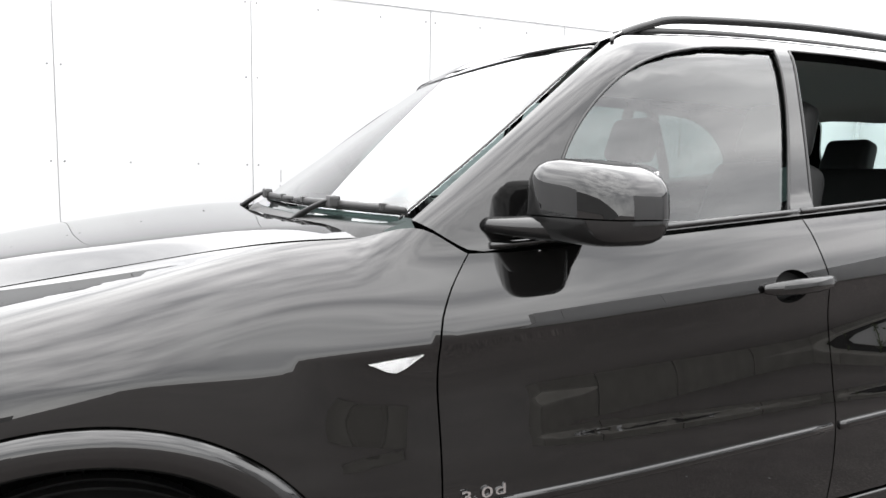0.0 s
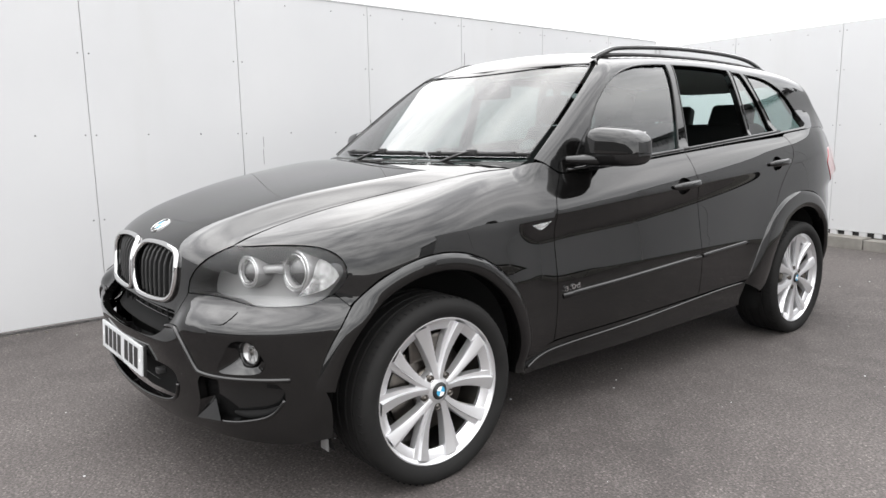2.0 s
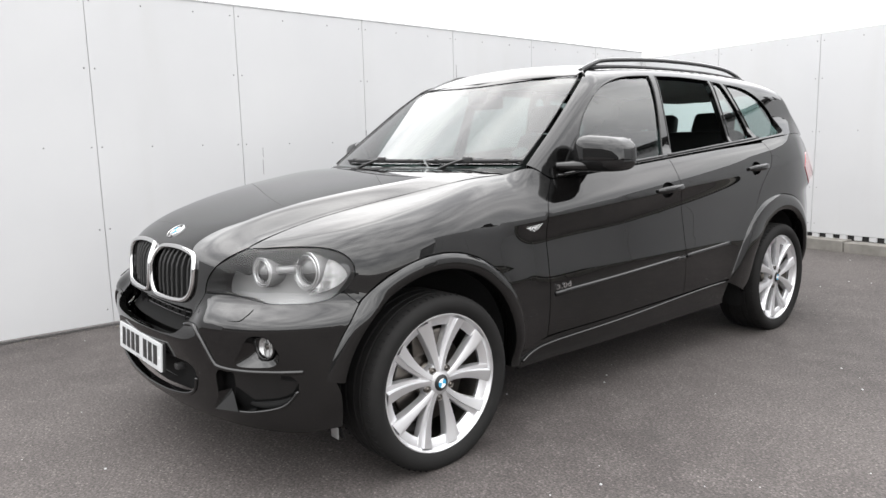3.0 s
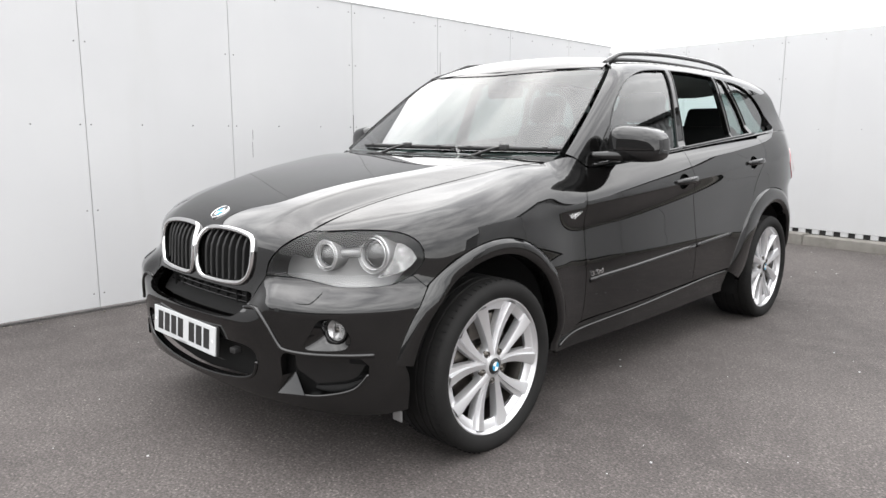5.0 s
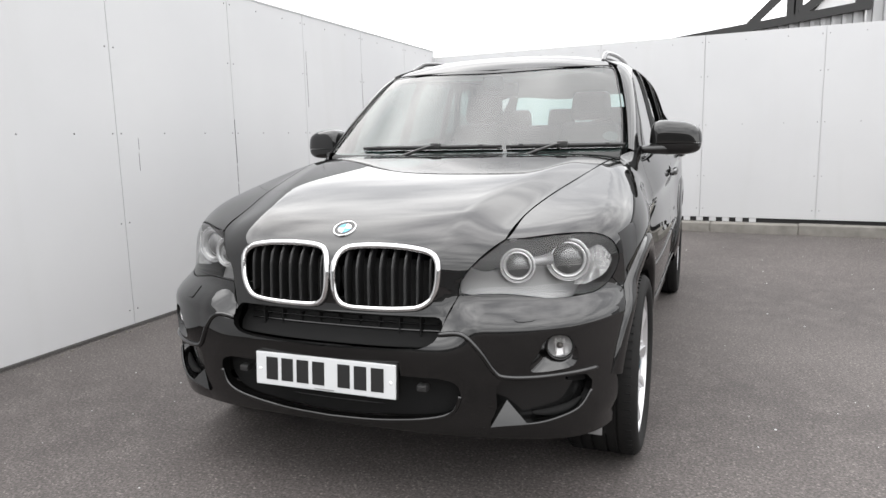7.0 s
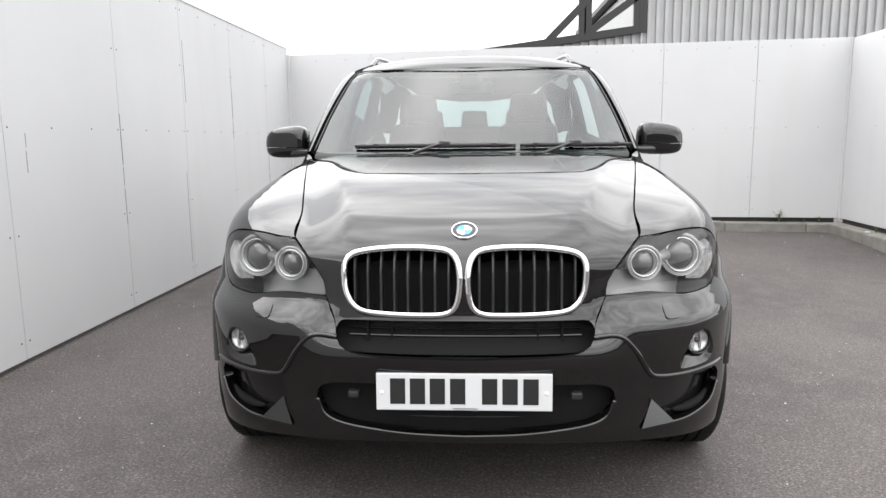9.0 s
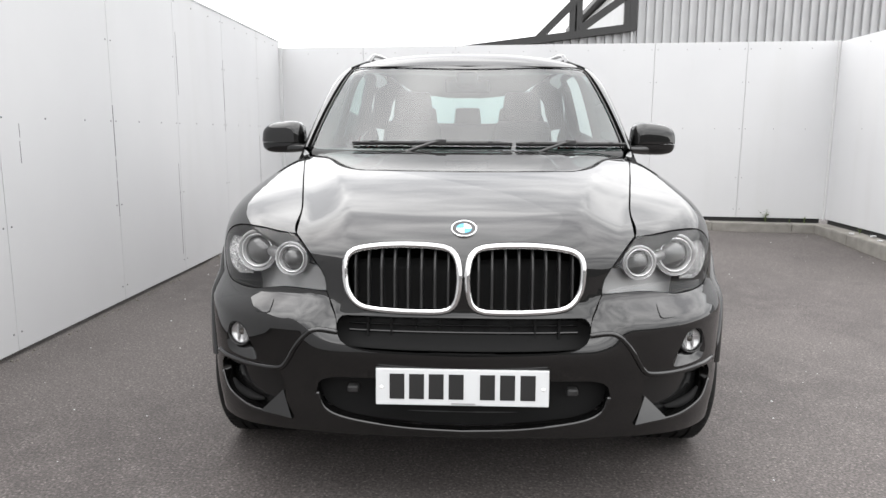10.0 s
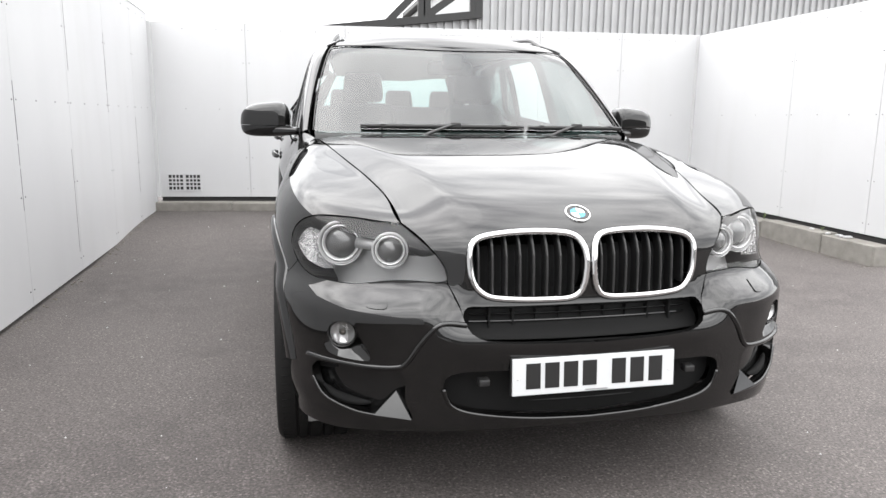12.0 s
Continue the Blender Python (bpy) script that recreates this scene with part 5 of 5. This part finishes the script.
for key in WIN:
    me = skin("window", cabin, "pillar", side_loop(key), gap=-0.006, grid=0.05, lift=-0.008, rim=0.0)
    if key != "rear":
        obj("window", me, side_glass, car_root, "green-tinted side window").visible_shadow = False
    obj("window", mirrored(me), side_glass, car_root, "green-tinted side window").visible_shadow = False
    line = loop(side_loop(key), 0.03)
    u, v, d = (np.array(a, float) for a in VIEWS["pillar"])
    o = line[:, :1] * u + line[:, 1:] * v - d * 5
    ring, _ = meet(cabin, o, np.broadcast_to(d, o.shape), 6.0, 240)
    both("window_seal", lambda: tube(ring, 0.0042, 6, True), gloss_black)
back = obj("rear_window", skin("rear_window", cabin, "back", rear_pane, gap=-0.006, grid=0.06, lift=-0.004, rim=0.0), rear_glass, car_root, "tinted rear window")
back.visible_shadow = False

# cowl and wipers
bm = bmesh.new()
rows = []
for x in np.linspace(-0.76, 0.76, 25):
    yb = 0.415 + 0.16 * (abs(x) / 0.76) ** 2.2
    yf = 0.475 + 0.23 * x * x
    rows.append([bm.verts.new((x, yb - 0.03, 1.118 - 0.03 * abs(x))), bm.verts.new((x, yb + 0.02, 1.135 - 0.02 * abs(x))), bm.verts.new((x, yf - 0.02, 1.148)), bm.verts.new((x, yf + 0.03, 1.165))])
for a, b in zip(rows, rows[1:]):
    for k in range(3):
        bm.faces.new((a[k], a[k + 1], b[k + 1], b[k]))
part("cowl_panel", bm, trim, car_root, "black plastic scuttle", True)


def wiper(x0, x1, joint, z):
    """A blade along the foot of the screen, held in its middle by an arm that dives under the bonnet."""
    root = new("wiper")
    root.parent = car_root
    tagged(root, "black windscreen wiper at rest")
    line = snap(cabin, [(x, 0.52 + 0.22 * x * x, z) for x in np.linspace(x0, x1, 16)], 0.012)
    rad = [0.004 + 0.0028 * math.sin(math.pi * i / 15) ** 0.5 for i in range(16)]
    part("wiper_blade", tube(line, rad, 8, flat=1.5), trim, root, smooth=True)
    part("blade_rubber", tube(line + (0, 0.004, -0.010), 0.003, 6), rubber, root, smooth=True)
    c = np.array([np.interp(joint, line[:, 0], line[:, k]) for k in range(3)])
    arm = [c + (0.02, -0.008, 0.012), c + (-0.03, -0.018, 0.004), c + (-0.08, -0.036, -0.012), c + (-0.13, -0.052, -0.030), c + (-0.17, -0.064, -0.048)]
    arm = curve3(arm, 5)
    part("wiper_arm", tube(arm, [0.006 + 0.0003 * i for i in range(len(arm))], 8, flat=0.8), trim, root, smooth=True)
    part("wiper_joint", bevelled(tuple(c - (0.026, 0.018, 0.010)), tuple(c + (0.026, 0.008, 0.020)), 0.007), trim, root)
    for i in (2, 13):
        part("blade_clip", bevelled(tuple(line[i] - (0.012, 0.007, 0.006)), tuple(line[i] + (0.012, 0.007, 0.011)), 0.003), trim, root)


wiper(0.235, 0.765, 0.50, 1.160)
wiper(-0.55, 0.215, -0.12, 1.163)

sill_edge = curve3(snap(body, [(0.87, 0.52, 0.30), (0.88, 0.60, 0.335), (0.89, 0.75, 0.352), (0.9, 1.25, 0.378), (0.91, 1.9, 0.412), (0.91, 2.24, 0.424)], 0.001), 6)
both("sill_edge", lambda: tube(sill_edge, 0.008, 8, flat=0.8), paint, label="raised edge along the sill")

# rear lamps
pair("tail_lamp", skin("tail_lamp", car, "side", [(3.32, 1.06, 1), (3.42, 1.145), (3.54, 1.15), (3.60, 1.0), (3.59, 0.92), (3.46, 0.94)], grid=0.03, lift=0.003, rim=0.01), red_lens, label="red rear lamp")
both("air_deflector", lambda: bevelled((0.79, -0.432, 0.212), (0.84, -0.427, 0.256), 0.003), lamp_grey)


# ---- the cabin's inside ----
def soft_box(lo, hi, r=0.05, m=None, pinch=0.0):
    """An upholstered block: rounded and, if pinched, narrower at its top."""
    bm = bevelled(lo, hi, r, None, 4)
    zs = (lo[2], hi[2])
    cx = (lo[0] + hi[0]) / 2
    for v in bm.verts:
        t = (v.co.z - zs[0]) / (zs[1] - zs[0])
        v.co.x = cx + (v.co.x - cx) * (1 - pinch * t * t)
    if m is not None:
        bmesh.ops.transform(bm, matrix=m, verts=bm.verts)
    return bm


def front_seat(x):
    root = new("front_seat")
    root.parent = car_root
    tagged(root, "dark leather front seat with a tall headrest")
    part("seat_cushion", soft_box((x - 0.26, 1.38, 0.55), (x + 0.26, 1.92, 0.76), 0.06), leather, root, smooth=True)
    back = pose(x, 1.92, 0.72, -16, 0, 0)
    part("seat_back", soft_box((-0.26, -0.06, 0), (0.26, 0.07, 0.62), 0.05, back, 0.3), leather, root, smooth=True)
    part("headrest", soft_box((-0.135, -0.05, 0.64), (0.135, 0.05, 0.83), 0.045, back, 0.12), leather, root, smooth=True)
    for dx in (-0.06, 0.06):
        part("headrest_post", tube([back @ Vector((dx, 0, 0.58)), back @ Vector((dx, 0, 0.68))], 0.007, 8), steel, root)


front_seat(0.38)
front_seat(-0.38)
bench = new("rear_bench")
bench.parent = car_root
tagged(bench, "dark leather rear bench with three headrests")
part("bench_cushion", soft_box((-0.66, 2.3, 0.55), (0.66, 2.82, 0.78), 0.06), leather, bench, smooth=True)
bback = pose(0, 2.80, 0.74, -18, 0, 0)
part("bench_back", soft_box((-0.66, -0.06, 0), (0.66, 0.07, 0.60), 0.05, bback, 0.05), leather, bench, smooth=True)
for x, w in ((-0.40, 0.15), (0, 0.11), (0.40, 0.15)):
    part("headrest", soft_box((x - w, -0.045, 0.58), (x + w, 0.045, 0.735), 0.035, bback, 0.1), leather, bench, smooth=True)
dash_m = Mat("dashboard_plastic", g(0.02), 0.6)
dash_m.bump(dash_m.noise(400.0), 0.2, 0.0005)
bm = bmesh.new()
rows = []
for x in np.linspace(-0.74, 0.74, 21):
    y0 = 0.56 + 0.2 * x * x
    hump = 0.03 * math.exp(-((x + 0.38) / 0.16) ** 2)
    rows.append([bm.verts.new((x, y, z)) for y, z in ((y0, 1.125), (y0 + 0.15, 1.135), (y0 + 0.33, 1.128 + hump), (y0 + 0.43, 1.10 + hump), (y0 + 0.45, 1.03), (y0 + 0.38, 0.85), (y0 + 0.4, 0.6))])
for a, b in zip(rows, rows[1:]):
    for k in range(6):
        bm.faces.new((a[k], a[k + 1], b[k + 1], b[k]))
part("dashboard", bm, dash_m, car_root, "dark soft-touch dashboard", True)
wheel_m = pose(-0.38, 1.19, 1.02, -65, 0, 0)
sw = new("steering_wheel")
sw.parent = car_root
tagged(sw, "black leather steering wheel")
part("wheel_rim", lathe([(0.185 + 0.014 * math.cos(a), 0.014 * math.sin(a)) for a in np.linspace(0, math.tau, 11)[:-1]], 40, wheel_m, True), leather, sw, smooth=True)
part("wheel_boss", soft_box((-0.08, -0.07, -0.03), (0.08, 0.06, 0.02), 0.02, wheel_m), leather, sw, smooth=True)
for a in (0, 180, 270):
    part("wheel_spoke", soft_box((0.05, -0.02, -0.015), (0.18, 0.02, 0.01), 0.007, wheel_m @ pose(0, 0, 0, 0, 0, a)), leather, sw, smooth=True)
part("inside_mirror", soft_box((-0.125, 1.150, 1.462), (0.125, 1.185, 1.535), 0.02), trim, car_root, "rear-view mirror", True)
part("mirror_foot", soft_box((-0.06, 1.065, 1.49), (0.06, 1.13, 1.572), 0.03), trim, car_root, smooth=True)
lining_m = Mat("headlining", (0.5, 0.5, 0.485), 0.95)
roof_in = [(x * 0.97, *r) for x, *r in roof_loop]
obj("headlining", skin("headlining", cabin, "top", roof_in, grid=0.08, lift=-0.045, rim=0.0), lining_m, car_root)
disc_at = snap(cabin, [(0.70, 0.70, 1.215)], -0.007)
part("tax_disc", lathe([(0.0, 0.001), (0.036, 0.001), (0.038, -0.001)], 24, facing(disc_at[0], slope(cabin, disc_at)[0])), plate_ink, car_root, "small round paper disc behind the glass")
part("cabin_floor", bevelled((-0.78, 0.7, 0.31), (0.78, 3.5, 0.36), 0.01), dark, car_root)
pair("door_card", skin("door_card", body, "side", [(0.80, 0.45, 1), (0.80, 1.09, 1), (2.65, 1.20, 1), (2.40, 0.9), (2.3, 0.45, 1)], gap=0.0, grid=0.06, lift=-0.075, rim=0.0), dash_m)


# ---- the yard's edges and what stands in it ----
def wall_frame(a, b):
    a, b = Vector((*a, 0)), Vector((*b, 0))
    d = b - a
    return Matrix.Translation(a) @ Matrix.Rotation(math.atan2(d.y, d.x), 4, "Z"), d.length


def kerb_run(name, a, b, lengths, lo=0.0, depth=0.17, height=0.185):
    m, total = wall_frame(a, b)
    bm = bmesh.new()
    box(bm, (0, -depth + 0.02, -0.05), (total, 0.09, height - 0.02), m)
    root = tagged(part(name, bm, concrete), "weathered concrete kerb under the wall", "kerb", kind="structure")
    s, i = lo, 0
    rnd = random.Random(4)
    while s < total - 0.05:
        e = min(total, s + lengths)
        dz, dy = rnd.uniform(-0.008, 0.008), rnd.uniform(-0.006, 0.006)
        bm = bevelled((s + 0.004, -depth + dy, -0.04), (e - 0.004, 0.06, height + dz), 0.012, m, 2)
        for v in bm.verts:
            v.co += Vector((rnd.uniform(-1, 1), rnd.uniform(-1, 1), rnd.uniform(-1, 1))) * 0.002
        part("kerb_stone", bm, concrete, root)
        s, i = e, i + 1
    return root


kerb_run("kerb_north", CORNERS[1], CORNERS[2], 0.92)
kerb_run("kerb_east", CORNERS[2], CORNERS[3], 0.92)
mN, lenN = wall_frame(CORNERS[1], CORNERS[2])
mE, lenE = wall_frame(CORNERS[2], CORNERS[3])
mW, lenW = wall_frame(CORNERS[0], CORNERS[1])

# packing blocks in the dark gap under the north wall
# near-black strips put the shade of the gaps into colour
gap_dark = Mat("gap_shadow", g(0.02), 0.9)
part("gap_shade", (lambda b: (box(b, (0.05, 0.02, 0.18), (lenN - 0.05, 0.05, 0.26), mN), b)[1])(bmesh.new()), gap_dark, wall_north)
for k in range(14):
    s = 2.2 + 0.145 * k
    part("packing_block", bevelled((s, 0.004, 0.185), (s + 0.075, 0.05, GAP_TOP), 0.004, mN, 1), panel_white, wall_north)
part("gap_shade", (lambda b: (box(b, (0.05, 0.02, 0.18), (lenE - 0.05, 0.05, 0.26), mE), b)[1])(bmesh.new()), gap_dark, wall_east)

# wall vents
for s0 in (0.13, 0.335):
    vent = tagged(new("wall_vent"), "white louvred wall vent with dark square openings", "vent", group="wall vents")
    vent.matrix_world = mN
    z0 = 0.31
    # near-black sheet paints the shade inside the openings
    part("vent_shade", bevelled((s0 + 0.01, -0.004, z0 + 0.01), (s0 + 0.19, -0.001, z0 + 0.20), 0.001), gap_dark, vent)
    bm = bmesh.new()
    for x0, x1, za, zb in ((0, 0.2, 0, 0.014), (0, 0.2, 0.196, 0.21), (0, 0.014, 0.014, 0.196), (0.186, 0.2, 0.014, 0.196)):
        box(bm, (s0 + x0, -0.014, z0 + za), (s0 + x1, -0.0005, z0 + zb))
    part("vent_frame", bm, panel_white, vent)
    for k in range(1, 4):
        x = s0 + 0.014 + 0.172 * k / 4
        bm = bmesh.new()
        box(bm, (x - 0.006, -0.011, z0 + 0.014), (x + 0.006, -0.003, z0 + 0.196))
        part("vent_bar", bm, panel_white, vent)
    for k in range(1, 4):
        z = z0 + 0.014 + 0.182 * k / 4
        bm = bmesh.new()
        box(bm, (s0 + 0.014, -0.012, z - 0.008), (s0 + 0.186, -0.004, z + 0.008))
        part("vent_slat", bm, panel_white, vent)

# corner trims
bm = bevelled((0.0, -0.045, 0.24), (0.045, -0.0005, BACK_TOP), 0.004, mN)
tagged(part("trim_corner", bm, panel_white), "white corner strip between two wall runs", "trim", kind="structure")
bm = bevelled((lenN - 0.022, -0.022, 0.22), (lenN, -0.0005, BACK_TOP), 0.003, mN)
tagged(part("trim_corner", bm, joint), "grey seal in a wall corner", "trim", kind="structure")
bm = bevelled((0, -0.006, LEFT_TOP - 0.002), (lenW, 0.105, LEFT_TOP + 0.012), 0.003, mW)
tagged(part("trim_top", bm, panel_white), "white capping along the wall top", "trim", kind="structure")


# weeds on the kerb
def weed(at, n, h, rnd):
    bm = bmesh.new()
    for k in range(n):
        a, lean = rnd.uniform(0, math.tau), rnd.uniform(0.1, 0.7)
        hh = h * rnd.uniform(0.4, 1.0)
        prev = None
        for t in np.linspace(0, 1, 5):
            c = Vector((math.cos(a) * lean * hh * t * t, math.sin(a) * lean * hh * t * t, hh * t))
            w = 0.006 * (1 - t) + 0.0008
            side = Vector((-math.sin(a), math.cos(a), 0)) * w
            row = (bm.verts.new(c - side), bm.verts.new(c + side))
            if prev:
                bm.faces.new((prev[0], prev[1], row[1], row[0]))
            prev = row
            if 0.2 < t < 0.95:
                b = a + rnd.uniform(-1.5, 1.5)
                l = hh * 0.28
                d = Vector((math.cos(b), math.sin(b), 0.5)) * l
                q = Vector((-math.sin(b), math.cos(b), 0)) * l * 0.22
                bm.faces.new([bm.verts.new(c), bm.verts.new(c + d * 0.5 + q), bm.verts.new(c + d), bm.verts.new(c + d * 0.5 - q)])
    bmesh.ops.transform(bm, matrix=Matrix.Translation(at), verts=bm.verts)
    return tagged(part("weed", bm, weed_mat), "small green weed growing on the kerb", "plant", group="weeds on the kerb")


rnd = random.Random(9)
for m, s, n, h in ((mN, 6.17, 7, 0.2), (mN, 5.9, 6, 0.04), (mN, 6.45, 6, 0.06), (mN, 6.62, 7, 0.09), (mE, 0.9, 6, 0.10), (mE, 1.7, 7, 0.08), (mE, 2.6, 6, 0.07)):
    weed(m @ Vector((s, -0.03, 0.18)), n, h, rnd)

# loose grit on the asphalt
bm = bmesh.new()
rnd = random.Random(21)
for k in range(240):
    x, y, r = rnd.uniform(-2.4, 4.0), rnd.uniform(-3.6, 5.6), rnd.choice((0.002, 0.003, 0.003, 0.004, 0.006))
    c = bmesh.ops.create_icosphere(bm, subdivisions=1, radius=r, matrix=Matrix.Translation((x, y, ground_z(y) + r * 0.4)) @ Matrix.Diagonal((1, rnd.uniform(0.6, 1), 0.6, 1)))
grit = Mat("grit", g(0.45), 0.8)
tagged(part("grit", bm, grit), "pale grit scattered on the asphalt", "grit", kind="stuff")

# open stretches in the joints of the west wall
rnd = random.Random(31)
open_mat = Mat("open_joint_shade", g(0.11), 0.8)
for y, lo, hi, w in ((0.975, 1.06, 1.28, 0.0022), (2.02, 0.64, 1.42, 0.0032), (3.08, 0.18, 0.97, 0.0030), (3.16, 1.55, 2.07, 0.0036), (4.29, 1.25, 1.95, 0.0040), (5.45, 0.4, 1.2, 0.003)):
    s0, z = y - CORNERS[0][1], lo
    while z < hi - 0.03:
        h = min(hi - z, rnd.uniform(0.12, 0.3))
        dx = rnd.uniform(-0.003, 0.003)
        part("open_joint", bevelled((s0 + dx - w, -0.0012, z), (s0 + dx + w * rnd.uniform(0.4, 1.0), 0.004, z + h), 0.0004, mW, 1), open_mat, wall_west)
        z += h + rnd.choice((0.0, 0.0, 0.02))

# dirt and chippings swept against the walls
bm = bmesh.new()
for k in range(900):
    m, length, depth = rnd.choice(((mW, lenW, 0.0), (mW, lenW, 0.0), (mN, lenN, 0.17), (mE, lenE, 0.17)))
    r = rnd.choice((0.003, 0.004, 0.006, 0.009))
    at = m @ Vector((rnd.uniform(0.1, length), -depth - 0.012 - abs(rnd.gauss(0, 0.03)), r * 0.3))
    at.z += ground_z(at.y)
    bmesh.ops.create_icosphere(bm, subdivisions=1, radius=r, matrix=Matrix.Translation(at) @ Matrix.Rotation(rnd.uniform(0, 6), 4, "Z") @ Matrix.Diagonal((1.3, rnd.uniform(0.5, 1), 0.45, 1)))
debris_mat = Mat("dirt_bits", g(0.1), 0.9)
debris_mat.color(debris_mat.mix(debris_mat.noise(25.0), (0.03, 0.026, 0.02), (0.22, 0.2, 0.17)))
tagged(part("dirt", bm, debris_mat), "dirt and chippings along the foot of the walls", "dirt", kind="stuff")
for k in range(9):
    at = mE @ Vector((rnd.uniform(0.4, lenE - 0.3), rnd.uniform(-0.15, -0.02), 0.186))
    bm = bevelled((-0.03 * rnd.uniform(0.5, 1.4), -0.012, 0), (0.03, 0.014, rnd.uniform(0.006, 0.02)), 0.003, Matrix.Translation(at) @ Matrix.Rotation(rnd.uniform(0, 3), 4, "Z"), 1)
    tagged(part("debris", bm, panel_white), "white chip of broken panel lying on the kerb", "debris", group="chips on the kerb")

# the clad building beyond the wall
shed = tagged(new("industrial_building"), "grey ribbed-metal industrial building with a black open roof truss", "building")
SHED_Y = 17.46


def clad(x0, x1, top, pitch=0.235):
    bm = bmesh.new()
    x = x0
    while x < x1:
        prev = None
        for dx, dy in ((0, 0), (0.10, 0), (0.112, -0.075), (0.205, -0.075), (0.217, 0), (pitch, 0)):
            q = min(x + dx, x1)
            row = (bm.verts.new((q, SHED_Y + dy, 0)), bm.verts.new((q, SHED_Y + dy, top(q))))
            if prev:
                bm.faces.new((prev[0], row[0], row[1], prev[1]))
            prev = row
        x += pitch
    bmesh.ops.remove_doubles(bm, verts=bm.verts, dist=0.001)
    return bm


def beam(a, b, w=0.16, d=0.2):
    a, b = Vector(a), Vector(b)
    m = Matrix.Translation(a) @ (b - a).to_track_quat("X", "Y").to_matrix().to_4x4()
    bm = bmesh.new()
    box(bm, (0, -d / 2, -w / 2), ((b - a).length, d / 2, w / 2), m)
    return bm


part("cladding", clad(4.55, 34.0, lambda x: 5.7), cladding, shed, "grey ribbed metal cladding")
part("cladding", clad(-1.5, 4.5, lambda x: 3.60 + (x - 0.39) * 0.128), cladding, shed)
part("wall", bevelled((4.55, SHED_Y + 0.02, 0), (34.0, SHED_Y + 12, 5.65), 0.02), cladding, shed)
part("roof", bevelled((4.3, SHED_Y - 0.3, 5.7), (34.3, SHED_Y + 12.3, 5.9), 0.03), black_steel, shed)
for name, a, b, w in (("lower_chord", (-2.6, 3.25), (4.6, 4.17), 0.2), ("post", (2.86, 4.0), (2.86, 6.2), 0.1), ("post", (3.02, 4.0), (3.02, 6.2), 0.1), ("post", (4.36, 4.1), (4.36, 6.1), 0.12), ("post", (4.52, 4.1), (4.52, 6.2), 0.14), ("brace", (1.9, 3.85), (4.2, 6.15), 0.13), ("brace", (3.06, 4.1), (4.4, 5.05), 0.12), ("brace", (3.1, 6.0), (4.4, 4.9), 0.08)):
    part(name, beam((a[0], SHED_Y - 0.12, a[1]), (b[0], SHED_Y - 0.12, b[1]), w), black_steel, shed, "black steel truss member")
# added wall out of view, closing the yard and darkening the paint's low reflections
bm = bevelled((-40, -26.0, 0), (90, -25.0, 3.4), 0.02)
tagged(part("wall_south_unseen", bm, added_wall), "plain grey wall added out of view to close the yard", "wall", kind="structure")
